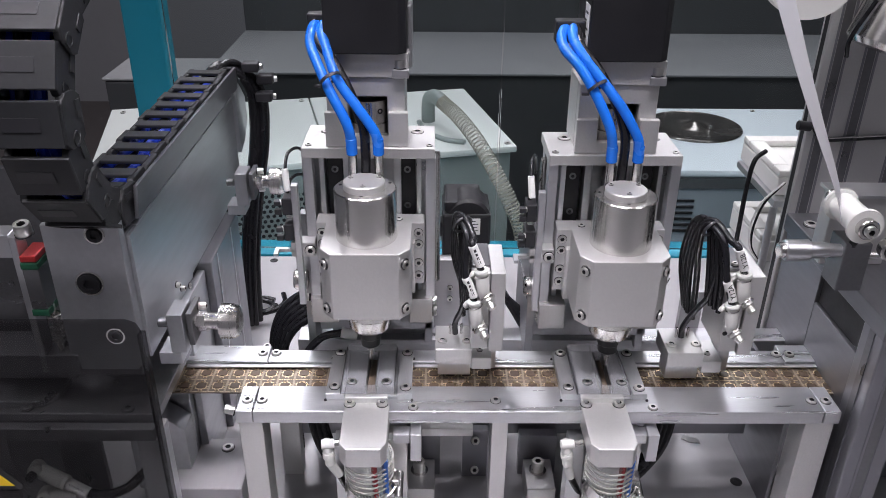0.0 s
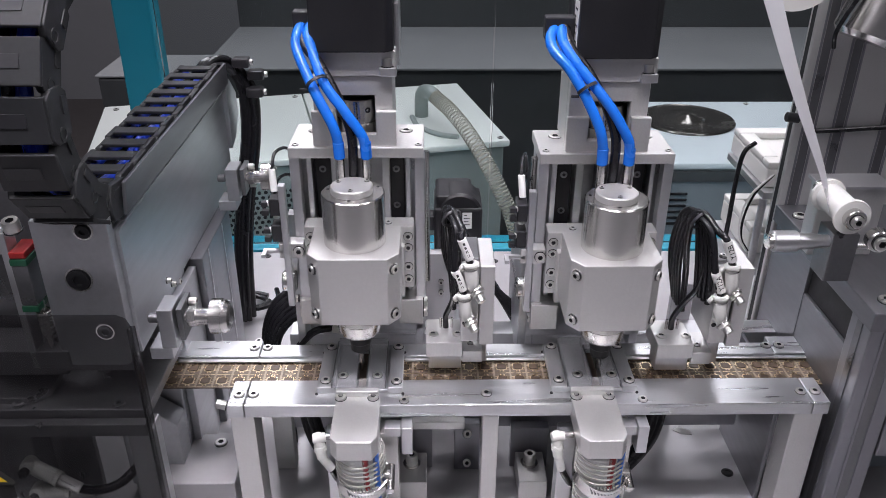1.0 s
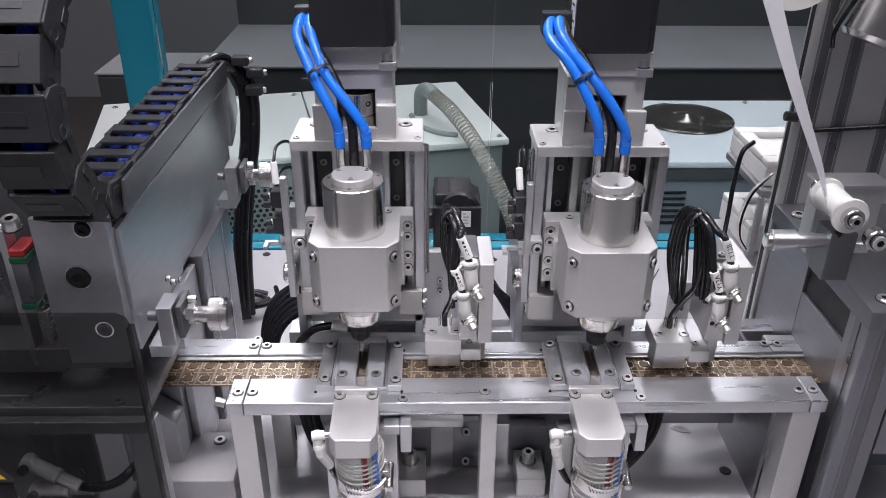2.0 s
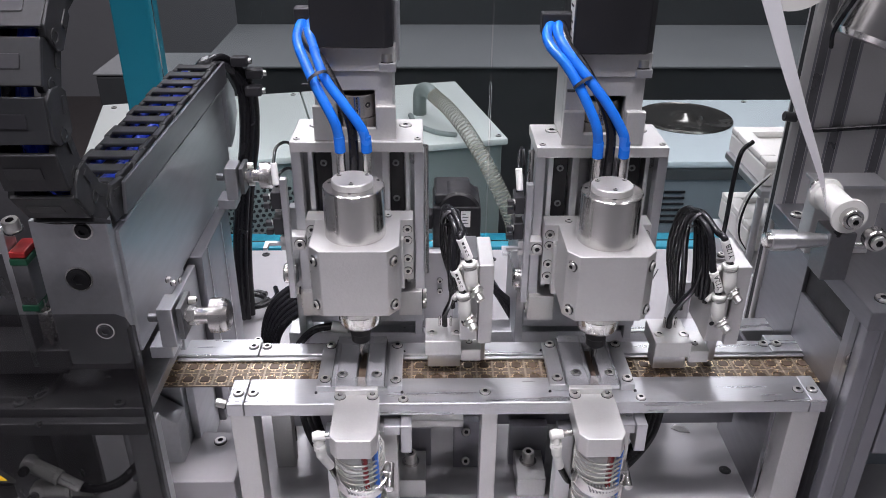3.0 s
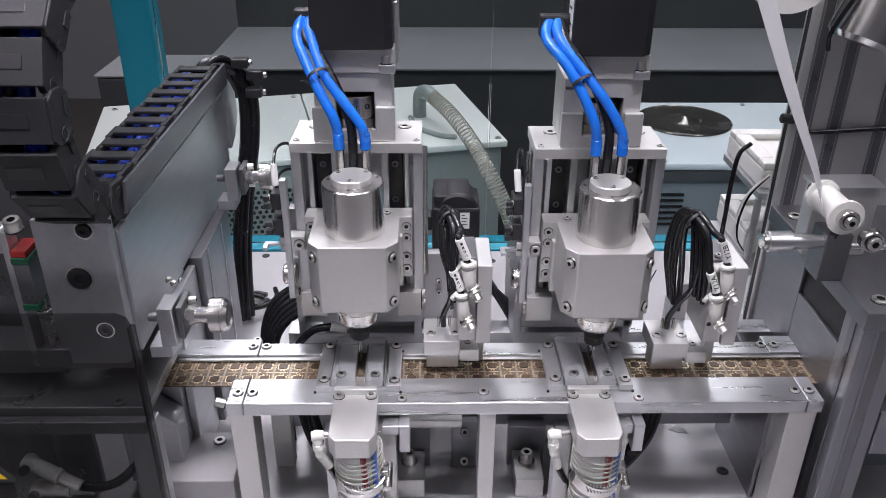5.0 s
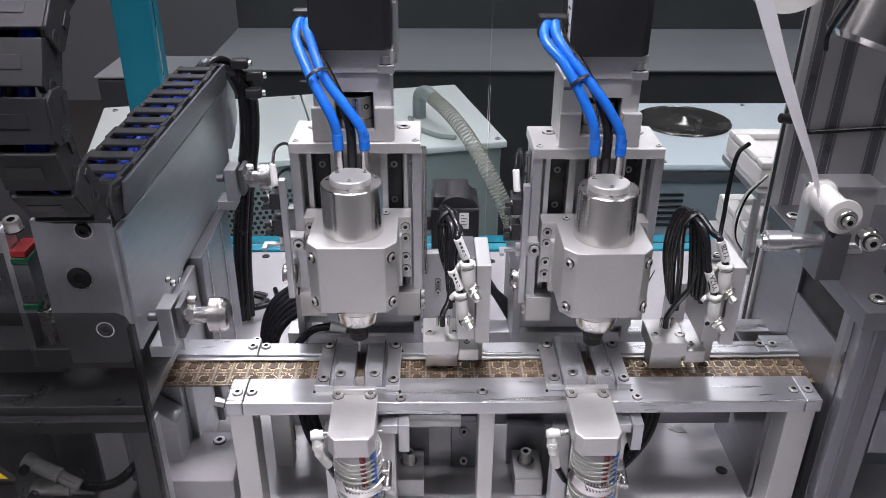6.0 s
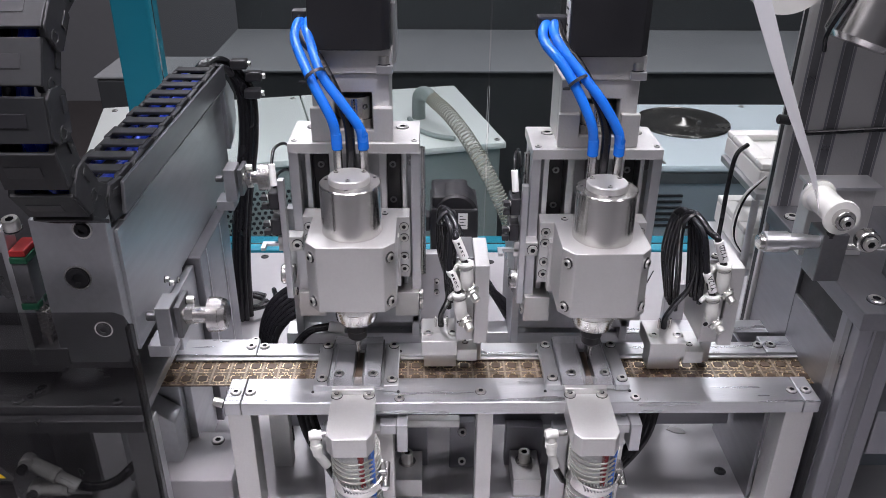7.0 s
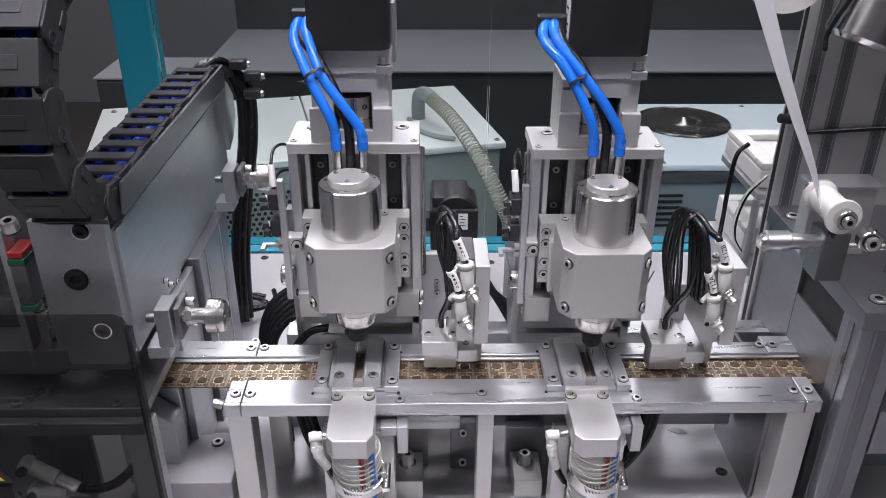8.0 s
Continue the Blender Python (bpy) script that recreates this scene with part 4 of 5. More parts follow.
def drag_chain():
    """Links along a lower run, a bend at the front and an upper run going back."""
    t = thing("drag_chain", (-163, 0, 270), "scuffed black nylon cable drag chain with air lines inside", "drag chain")
    x0, x1, R, pitch = -178.0, -149.0, 52.0, 19.6
    yc, zl = 4.0, 270.2
    total_low, arc = 218.0, math.pi * R
    def at(s):
        if s < total_low:
            return Vector((0, yc + total_low - s, zl)), Vector((0, -1, 0))
        s -= total_low
        if s < arc:
            a = s / R
            return Vector((0, yc - R * math.sin(a), zl + R - R * math.cos(a))), Vector((0, -math.cos(a), math.sin(a)))
        s -= arc
        return Vector((0, yc + s, zl + 2 * R)), Vector((0, 1, 0))
    n = int((total_low + arc + 170) / pitch)
    for i in range(n):
        p, d = at((i + 0.5) * pitch)
        p = fitted_depth(p)
        nrm = Vector((1, 0, 0)).cross(d)
        m = Matrix(((1, 0, 0), (0, d.y, d.z), (0, nrm.y, nrm.z))).transposed()
        def place(bm):
            bm.transform(Matrix.Translation(p) @ m.to_4x4())
            return bm
        L, H = pitch, 9.0
        sides = []
        for s in (-1, 1):
            bm = bmesh.new()
            xa = (x1 if s > 0 else x0)
            pts = [(-L * 0.62, -H * 0.55), (-L * 0.45, -H), (L * 0.45, -H), (L * 0.62, -H * 0.45), (L * 0.62, H * 0.45), (L * 0.45, H), (-L * 0.45, H), (-L * 0.62, H * 0.55)]
            o = 0 if i % 2 else 1.4
            a, b = sorted((xa - s * o, xa - s * (o + 3.2)))
            prism(pts, "x", a, b, 0.5, bm)
            lathe([(3.4, 0), (3.4, 0.5), (2.2, 0.5), (2.0, 0.1), (0, 0.1)], (xa - s * o, -L * 0.42, 0), (s, 0, 0), 14, bm)
            box(*sorted((xa - s * o, xa - s * (o - 0.7))), 0, L * 0.4, -H * 0.7, -H * 0.3, 0.2, bm)
            sides.append(bm)
        link = part("link", place(sides[1]), CHAIN, t)
        part("side_plate", place(sides[0]), CHAIN, link)
        straight = (i + 0.5) * pitch < total_low - 4
        w = 0.25 if straight else 0.22
        part("outer_bar", place(box(x0 + 3, x1 - 3, -L * w, L * w, -H - 0.6, -H + 1.4, 0.5)), CHAIN, link)
        part("inner_bar", place(box(x0 + 1, x1 - 1, -L * (0.3 if straight else 0.52), L * (0.3 if straight else 0.52), H - 1.4, H + 0.8, 0.5)), CHAIN, link)
        if not straight:
            bmp = bmesh.new()
            box(-173, -158, -L * 0.16, L * 0.16, H + 0.82, H + 1.2, 0.15, bmp)
            part("nameplate", place(bmp), PLASTIC, link)
    lanes = ((-173, -3, INDIGO), (-168.5, 2, RUBBER), (-163.5, -1, INDIGO), (-158.5, 2, INDIGO), (-154.5, -2, RUBBER))
    for x, dz, mat in lanes:
        pts = []
        for k in range(0, 49):
            p, d = at(2 + k * 11.2)
            nrm = Vector((1, 0, 0)).cross(d)
            pts.append(p + nrm * dz + Vector((x + 1.5 * math.sin(k * 0.9 + x), 0, 0)))
        part("air_line", tube(pts, 2.6, 10, 3), mat, t, "cable inside the chain")
    return t


def gantry_cables():
    t = thing("cable_bundle", (-130, 200, 200), "thick bundle of black cables bending down behind the gantry", "cable bundle")
    random.seed(4)
    for k in range(7):
        o = random.uniform(-5.5, 5.5)
        u = random.uniform(-6, 6)
        line = [(-165 + 0.6 * u, 214, 272 + 0.3 * o), (-156 + u, 228 + o, 279 + 0.4 * o), (-145 + 0.5 * u, 240 + o, 273), (-137 + 0.9 * o, 248 + u, 252), (-139 + o, 250 + u, 215),
                (-147 + o, 246 + u, 170), (-152 + o, 234 + u, 120), (-154 + o, 228 + u, 64)]
        part("cable", tube(line, 2.7 if k % 4 else 2.2, 10), RUBBER, t)
    for x, y, z in ((-138, 242, 276), (-129, 246, 266), (-130, 242, 254)):
        part("connector", box(x - 6, x + 6, y - 5, y + 5, z - 3.5, z + 3.5, 1.2), PLASTIC, t)
        screw(t, x + 6, y, z, (1, 0, 0), r=2.2, h=2.4)
    c = thing("floor_cable", (-110, 250, 60), "loose black cable coil lying on the machine base", "cable")
    for k in range(3):
        r = 11 + 3 * k
        part("coil", tube([(-152 + r * math.cos(a * 0.7 + k) + k * 2, 252 + 1.1 * r * math.sin(a * 0.7 + k), 63 + 2.0 * k + 0.8 * a) for a in range(8)], 2.2), RUBBER, c)
    d = thing("cable_loop", (-75, 110, 60), "glossy black hoses looping behind the rail", "hose loop")
    for k in range(6):
        part("hose", tube([(-50, 92 + 3 * k, 72), (-78 - k, 94 + 4 * k, 66), (-103 - 2 * k, 98 + 3 * k, 92 + 2 * k), (-103 - k, 102 + 3 * k, 124 + 3 * k), (-84, 106 + 4 * k, 141 + 2 * k), (-60, 106 + 4 * k, 126)], 2.6), RUBBER, d)
    e = thing("spindle_hose", (-70, 64, 140), "black hose with a white sleeve end", "hose")
    part("hose", tube([(-93, 70, 60), (-92, 66, 100), (-86, 64, 134), (-74, 63, 152), (-60, 62, 157)], 2.4), RUBBER, e)
    part("sleeve", rod((-61, 62, 157), (-51, 62, 155), 3.3), PAPER, e)
    f = thing("rear_cables", (70, 110, 60), "thick black cables running behind the second unit", "cable bundle")
    for k in range(7):
        part("cable", tube([(20 + k, 140, 190 - 3 * k), (34 + 1.5 * k, 112, 168 - 2 * k), (52 + k, 104 - k, 150 - 2.5 * k), (76, 98 + k, 138 - 2.6 * k), (110, 96, 134 - 3 * k), (150, 100, 120 - 3 * k)], 2.4), RUBBER, f)


def rear_motor():
    t = thing("slide_motor", (8, 200, 60), "black stepper motor of the rear slide with a white label", "motor")
    part("body", box(2, 38, 196, 240, 130, 178, 2), BLACK, t)
    part("end_bell", lathe([(0, 0), (15, 0), (17, 2), (17, 26), (0, 26)], (21, 198, 172), (0, 1, 0), 40), BLACK, t)
    part("rear_bell", box(3, 31, 199, 238, 178, 187, 2.5), BLACK, t)
    part("label", box(23, 30, 195.5, 195.9, 162, 175, 0), PAPER, t, "white printed label")
    bars(t, (24, 195.45, 163), (1, 0, 0), (0, 0, 1), [(0, 4.5, 2), (0, 3.5, 4.5), (0, 4.5, 7), (0, 2.5, 9.5)], h=0.6)
    part("mount", box(-2, 44, 176, 194, 60, 146, 0.6), ALU, t)
    screw(t, 3, 176, 140, (0, -1, 0), r=2.2)
    part("connector", box(-10, 2, 200, 214, 158, 170, 1), PLASTIC, t)
    for k in range(5):
        part("lead", tube([(-4, 202 + 2 * k, 166), (-12 - k, 206, 158 - k), (-14 + k, 210, 125), (-8, 214, 62)], 0.9, 8), RUBBER if k % 2 else WHITE, t)
    # added upright plates imitate the bright reflection off the base behind the press blocks
    p = thing("rear_plate", (5, 92, 60), "upright pale plate standing in for the bright reflection behind the press block", "plate")
    part("plate", box(-9, 15, 101, 107, 60, 188, 0.6), BASE, p)
    for x, z in ((6, 168), (6, 160)):
        screw(p, x, 101, z, (0, -1, 0), r=1.6, h=2.4)
    q = thing("rear_plate", (150, 92, 60), "upright pale plate standing in for the bright reflection behind the press block", "plate")
    part("plate", box(158, 172, 101, 107, 60, 165, 0.6), BASE, q)
    w = thing("loose_wire", (130, 110, 60), "short stiff black wire standing up from the crossbar", "wire")
    part("wire", tube([(128, 92, 138), (137, 94, 156), (146, 96, 178)], 0.7, 6, radius=lambda i, n: 0.9 - 0.6 * i / n), RUBBER, w)


# ---- left station under the smoked cover ----


def left_station():
    t = thing("smoked_cover", (-220, -36, 160), "smoked acrylic guard with rounded corner and black screws", "guard")
    part("sheet", prism([(-420, -80), (-141, -80), (-141, 221), (-143, 226), (-147.5, 228), (-420, 228)], "y", -45, -41, 0.4), SMOKED, t)
    part("return_sheet", box(-144, -141, -40.8, -36.5, 60, 219, 0.3), SMOKED, t)
    for sheet in t.children:
        sheet.visible_shadow = False
    for x, z in ((-151.9, 221), (-300, 221)):
        part("washer", lathe([(4.3, 0), (4.3, 0.4), (2, 0.5), (0, 0.5)], (x, -45, z), (0, -1, 0), 32), STEEL, t)
        screw(t, x, -45.3, z, (0, -1, 0), r=3.2, h=1.0, mat=BLACK_SCREW_AND_SHADE)
    f = thing("station_frame", (-220, -30, 60), "dark grey profile frame of the feeding station", "frame")
    part("deck", box(-330, -145, -33, 36, 160, 166, 0.5), DARKSTEEL, f)
    part("front_beam", box(-330, -145, -40, -34, 154, 161.6, 0.5), DARKSTEEL, f)
    part("post", box(-157, -144.5, -36, -20, -420, 153.8, 0.8), ALU, f)
    part("support_block", box(-240, -222, -10, 10, 60, 158, 0.8), DARKSTEEL, f)
    part("inner_panel", box(-330, -206, 26, 30, 60, 158, 0.4), DARKSTEEL, f)
    for x, y in ((-212, -28), (-160.5, -29)):
        screw(f, x, y, 166, r=3.0, h=1.6, mat=DARKSTEEL)
    part("deck_plate", prism([(-330, -36.5 + 8), (-205, -28), (-198, -20), (-198, -4), (-330, -4)], "z", 166.2, 170, 0.4), DARKSTEEL, f)
    part("back_panel", box(-360, -192.5, 14, 18, 166.2, 282, 0.4), DARKSTEEL, f, "dark back panel")
    part("carrier", box(-192, -156, -12, 0, 176, 204, 0.6), DARKSTEEL, f)
    part("carrier_arm", box(-300, -192, -10, 0, 172, 190, 0.6), DARKSTEEL, f)
    screw(f, -190, -14, 196, (0, -1, 0), r=2.4, h=1.5, mat=BLACK_SCREW_AND_SHADE)
    # linear guide block with red and green ends
    g = thing("linear_guide", (-200, -20, 190), "linear guide carriage with red and green end seals", "linear guide")
    part("rail", box(-209.5, -206, -24, -14, 186, 262, 0.4), ALU, g, "satin cover strip")
    part("carriage", box(-205.5, -198, -26, -10, 224, 246, 0.5), DARKSTEEL, g)
    part("end_seal", box(-205.8, -197.6, -26.4, -10, 246, 249.5, 0.5), GREEN, g, "green end cap")
    part("end_seal", box(-205.8, -197.6, -26.4, -10, 220.5, 224, 0.5), GREEN, g, "green end cap")
    part("wiper", box(-205.4, -198, -26, -10, 249.7, 253, 0.5), SCARLET, g, "red wiper")
    bm = bmesh.new()
    for k in range(6):
        ring((-199, -20, 204 + k * 2.6), (0.1, 0, 1), 2.6, 3.6, 1.2, 18, bm)
    part("spring", bm, STEEL, g, "coil spring")
    part("pin", rod((-199, -20, 196), (-199, -20, 224), 1.6), STEEL, g)
    part("bracket", box(-232, -210, -22, -10, 250, 262, 0.6), ALU, g)
    screw(g, -203, -20, 262, (0, -0.2, 1), r=4, h=6)
    g.location.x += 0.008
    part("bed", box(-240, -190, -24, 0, 186, 196, 0.5), DARKSTEEL, g)
    # pneumatic fittings below
    for at, way, line, txt in (((-211, -24, 116), (1, -0.2, -0.45), [(-186, -25, 104), (-175, -22, 105), (-166, -14, 110)], "Y10A"), ((-208, -24, 102.5), (1, 0, -0.04), [(-182, -23, 103), (-172, -20, 106), (-164, -12, 112)], "")):
        e = thing("pneumatic_elbow", at, "white push-in elbow with a labelled sleeve and black air line", "pneumatic fitting", "left push-in fittings")
        x, y, z = at
        w = Vector(way).normalized()
        p = Vector(at)
        part("banjo", lathe([(0, 5), (3.4, 4.6), (4.0, 3.4), (4.0, -4), (0, -4)], p - w * 10, (0.2, -1, 0.3)), WHITE, e)
        part("body", lathe([(0, -11), (3.2, -10), (4.2, -6), (4.2, 5), (3.8, 6), (0, 6)], p, w), WHITE, e)
        part("collar", ring(p + w * 6, w, 2.8, 4.3, 2.2), NYLON, e)
        part("sleeve", rod(p + w * 8, p + w * 21, 3.2), PAPER, e, "white marking sleeve")
        part("air_line", tube([p + w * 20] + [Vector(q) for q in line], 2.6), RUBBER, e)
        part("stud", rod(p - w * 10 + Vector((0, -5, 0)), p - w * 10 + Vector((0, -9, 1)), 2.6), BLACK_SCREW_AND_SHADE, e)
        if txt:
            u = w.cross(Vector((0, -1, 0)))
            n = (Vector((0, -1, 0)) * 0.92 + Vector((0, 0, 1)) * 0.4).normalized()
            letters(e, txt, p + w * 14.5 + n * 3.3, w, n.cross(w), 4.2)
    s = thing("warning_sign", (-235, -45, 127), "yellow triangular warning sign with black border on smoked guard", "warning sign")
    part("plate", prism([(-254, 127), (-216.5, 127), (-215.5, 129.5), (-233.5, 152), (-236.5, 152)], "y", -45.6, -45.1, 0.1), BLACK, s)
    part("face", prism([(-249, 129), (-219.5, 129), (-234.8, 148)], "y", -45.9, -45.65, 0.1), YELLOW, s)
    part("symbol", box(-236, -233.6, -46.1, -45.95, 133, 143, 0), INK, s)


# ---- right-hand frame with tape rollers ----


def right_frame():
    t = thing("reel_frame", (260, 60, 60), "grey aluminium profile frame with a thick top plate", "frame")
    def post(x0, x1, y0, y1, z0, z1, slots, name="post"):
        p = part(name, box(x0, x1, y0, y1, z0, z1, 0.8), ANOD if name == "rear_post" else PROFILE, t, "slotted aluminium profile")
        for k in slots:
            # slots are dark strips on the face, coloured for the shade within
            part("slot", box(k - 2.6, k + 2.6, y0 - 0.1, y0 + 0.5, z0, z1, 0), DARKSTEEL, p)
            part("slot_lip", box(k - 4.4, k - 3, y0 - 0.5, y0, z0, z1, 0.1), PROFILE, p)
            part("slot_lip", box(k + 3, k + 4.4, y0 - 0.5, y0, z0, z1, 0.1), PROFILE, p)
    post(223, 245, -20, 2, -420, 203.8, (234,))
    post(222, 316, 118, 129, 60, 560, (231, 249.5, 279, 304), "rear_post")
    # dark strips again take the place of shaded side channels
    part("side_groove_shade", box(222.4, 223.1, -11.5, -6, -420, 203.8, 0), DARKSTEEL, t)
    part("side_slot_shade", box(221.9, 222.3, 121, 126, 60, 560, 0), BLACK, t)
    part("top_plate", box(221, 340, -22.4, 117.5, 204, 215, 0.6), FRAMEGREY, t, "thick grey top plate")
    screw(t, 233, -9, 214.8, r=4.2, h=1.8)
    screw(t, 229, 98, 214.8, r=4.2, h=1.8)
    # side sheets under the plate; a black sheet stands for the opening's shade
    part("side_sheet", box(224, 227, 2.4, 60, 60, 181, 0.4), FRAMEGREY, t)
    part("side_sheet", box(224, 227, 60.2, 117, 60, 203.8, 0.4), FRAMEGREY, t)
    part("opening_shade", box(226, 228.5, 2.4, 60, 181.2, 203.8, 0.3), BLACK, t, "black sheet standing in for the dark opening")
    part("cross_member", box(246, 420, -20, 8, 120, 150, 0.8), PROFILE, t)
    part("lower_panel", box(262, 420, 40, 44, -100, 170, 0.5), SLATE, t)
    # sheet added where the base below the rail's end reads dark
    part("dark_fill_sheet", box(198.4, 200.8, 9.6, 80, 60.2, 141, 0.4), FRAMEGREY, t, "dark grey sheet added for the dark area below the rail end")
    # roller block
    r = thing("roller_block", (245, 40, 215), "aluminium bearing block with a white guide roller", "roller block")
    part("block", box(212, 248, 44, 58, 215.2, 256, 0.6), ANOD, r)
    part("block_cap", box(211, 250, 42, 62, 256.2, 258, 0.3), ALU, r)
    part("shaft", rod((211.5, 1, 256), (211.5, 44, 256), 4), STEEL, r)
    way = Vector((0.0, 1.0, 0.0))
    part("roller", lathe([(4.4, 0), (9.2, 0), (9.4, 0.4), (9.4, 1.8), (7.2, 2.6), (7.2, 26), (9.0, 27), (9.2, 29), (4.4, 29)], (211.5, 5, 256), way, 48), NYLON, r, "white flanged nylon roller")
    part("shaft_head", lathe([(0, 0), (5.0, 0), (5.4, 0.6), (5.4, 4.5), (0, 4.5)], (211.5, 0.6, 256), way, 40), STEEL, r)
    screw(r, 211.5, 0.6, 256, -way, r=3.2, h=2.6)
    screw(r, 214, 52, 246, (-1, 0, 0), r=1.8)
    part("small_shaft", rod((200, 24, 232), (250, 18, 233), 2.0), STEEL, r)
    q = part("small_roller", lathe([(0, 0), (5.4, 0), (6, 0.7), (6, 6), (5.4, 7), (0, 7)], (224, -4, 246), (0.1, 1, 0), 36), STEEL, r, "turned steel idler")
    screw(r, 224, -4, 246, (0, -1, 0), r=3.8, h=2.2)
    part("sensor", rod((254, 14, 246), (254, 14, 276), 4.5), ALU, r, "round sensor barrel")
    part("sensor_ring", rod((254, 14, 262), (254, 14, 265), 4.7), BLUE, r, "blue sensor ring")
    part("sensor_foot", box(247, 261, 8, 22, 238, 246, 0.6), DARKSTEEL, r)
    part("sensor_bracket", box(250, 258, 16, 22, 215.2, 238, 0.4), DARKSTEEL, r)
    # micrometer stop
    m = thing("micrometer_stop", (200, 20, 232), "turned aluminium micrometer stop on a small block", "micrometer")
    part("thimble", lathe([(0, 0), (5.2, 0), (5.6, 0.5), (5.6, 12.5), (5.2, 13), (4.4, 13.2), (4.4, 20), (3.6, 24), (3.2, 31), (0, 31)], (178.5, 17, 237.2), (1, 0, 0), 40), ALU, m, "satin thimble")
    part("end_cap", lathe([(0, 0), (3.6, 0), (4.2, 0.6), (4.2, 3), (0, 3)], (175.5, 17, 237.2), (1, 0, 0), 32), STEEL, m)
    part("block", box(208, 222, 12, 30, 215.2, 243, 0.6), DARKSTEEL, m)
    screw(m, 212, 14, 242, (0, -0.5, 1), r=2.0, h=3, mat=BLACK_SCREW_AND_SHADE)
    # white tape rising to a reel out of view
    tp = thing("cover_tape", (190, 18, 300), "narrow white plastic tape running up to a reel", "tape")
    bm = bmesh.new()
    pts = [(204.2, 17, 255), (201.9, 17, 263.3), (195.8, 17, 277.4), (180.6, 17, 307.1), (166.9, 17, 334.8), (154.8, 17, 360.7), (140, 17, 392)]
    P = curve_points(pts, 6)
    n = len(P)
    rows = []
    for i, p in enumerate(P):
        d = (P[min(i + 1, n - 1)] - P[max(0, i - 1)]).normalized()
        k = i / (n - 1)
        s = Vector((0.30 + 0.7 * k, 0.9 - 0.75 * k, 0.0))
        s = (s - d * s.dot(d)).normalized()
        w = 4.6
        u = d.cross(s).normalized() * 0.12
        p = fitted_depth(p)
        rows.append([bm.verts.new(p + s * w + u), bm.verts.new(p - s * w + u), bm.verts.new(p - s * w - u), bm.verts.new(p + s * w - u)])
    for a, b in zip(rows, rows[1:]):
        for k in range(4):
            bm.faces.new((a[k], a[(k + 1) % 4], b[(k + 1) % 4], b[k]))
    part("tape", bm, TAPE, tp)
    part("reel", lathe([(0, 0), (22, 0), (22, 2), (8, 2.5), (8, 11), (22, 11.5), (22, 13), (0, 13)], (182, 60, 369), (0.1, 1, 0), 48), NYLON, tp, "white tape reel")
    # bright cylinder at the top of the rear post
    cyl = thing("air_tank", (262, 112, 380), "satin steel cylinder clamped to the rear post", "cylinder")
    part("shell", lathe([(0, 0), (16, 0), (19, 3), (19, 60), (16, 63), (0, 63)], (239, 92, 325), (0.36, 0.1, 1), 40), STEEL, cyl)
    part("strap", tube([(221, 88, 322), (220, 86, 333), (228, 84, 353)], 1.2, 8), RUBBER, cyl)
    # cable across the rear post
    c = thing("tied_cable", (250, 120, 270), "black cable crossing the rear post with a clip", "cable")
    part("cable", tube([(224, 116, 275), (231, 115.5, 266), (245, 115.5, 265.6), (278, 115.5, 267.5), (310, 116, 268)], 1.6), RUBBER, c)
    part("clip", rod((215, 116, 274), (223, 116, 273), 3.0), PLASTIC, c)
    # white slotted plastic blocks behind
    def slotted(x0, x1, y0, y1, z0, z1):
        w = thing("nylon_block", ((x0 + x1) / 2, (y0 + y1) / 2, z0), "white slotted nylon bearing block", "nylon block", "nylon blocks")
        part("body", box(x0, x1, y0, y1, z0, z1, 1.2), NYLON, w)
        part("rim", box(x0, x1, y0, y0 + 12, z1 + 0.05, z1 + 5, 1.2), NYLON, w)
        part("rim", box(x0, x1, y1 - 12, y1, z1 + 0.05, z1 + 5, 1.2), NYLON, w)
        part("rim", box(x0, x0 + 11, y0 + 12.2, y1 - 12.2, z1 + 0.05, z1 + 5, 1.2), NYLON, w)
        part("lug", box(x0 + 24, x0 + 34, y0 - 3, y0 - 0.2, z0 - 8, z0 + 3, 0.6), ALU, w)
        screw(w, x0 + 29, y0 - 3, z0 - 3, (0, -1, 0), r=3, h=1.4)
        return w
    slotted(221, 262, 141, 214, 217, 230)
    slotted(224, 262, 156, 219, 160, 176)
    bl = thing("block_post", (208, 125, 60), "slim aluminium rod carrying the nylon blocks", "rod")
    part("rod", rod((220, 136, 60), (220, 136, 212), 2.6), ALU, bl)
    part("shelf", box(218, 262, 133, 210, 212, 216.8, 0.5), ALU, bl)
    part("shelf", box(218, 262, 133, 215, 154, 159.8, 0.5), ALU, bl)
    for k in range(2):
        part("wire", tube([(222, 132, 230), (211 - 2 * k, 130, 217), (206 - 2 * k, 128, 201), (207 - k, 128, 186), (213, 128, 176)], 0.8, 8), PAPER if k else RUBBER, bl)
    hz = thing("hanging_cable", (192, 110, 200), "thick black cable hanging from the nylon block", "cable")
    part("cable", tube([(209, 140, 249), (201, 136, 243), (197, 130, 224), (194, 122, 200), (188, 108, 180), (182, 100, 160)], 1.5), RUBBER, hz)


def slide_beds():
    for cx, top in ((-39, 104.3), (96, 100.6)):
        t = thing("slide_bed", (cx, 125, 60), "dark linear slide bed on the machine base", "slide bed", "slide beds")
        part("bed", box(cx - 34, cx + 34, 101, 175, 60.2, top, 0.6), ANOD, t)
        part("end_cap", box(cx - 34, cx + 34, 175.2, 180, 60.2, top - 2, 0.6), DARKSTEEL, t)


# ---- small things under the rail ----


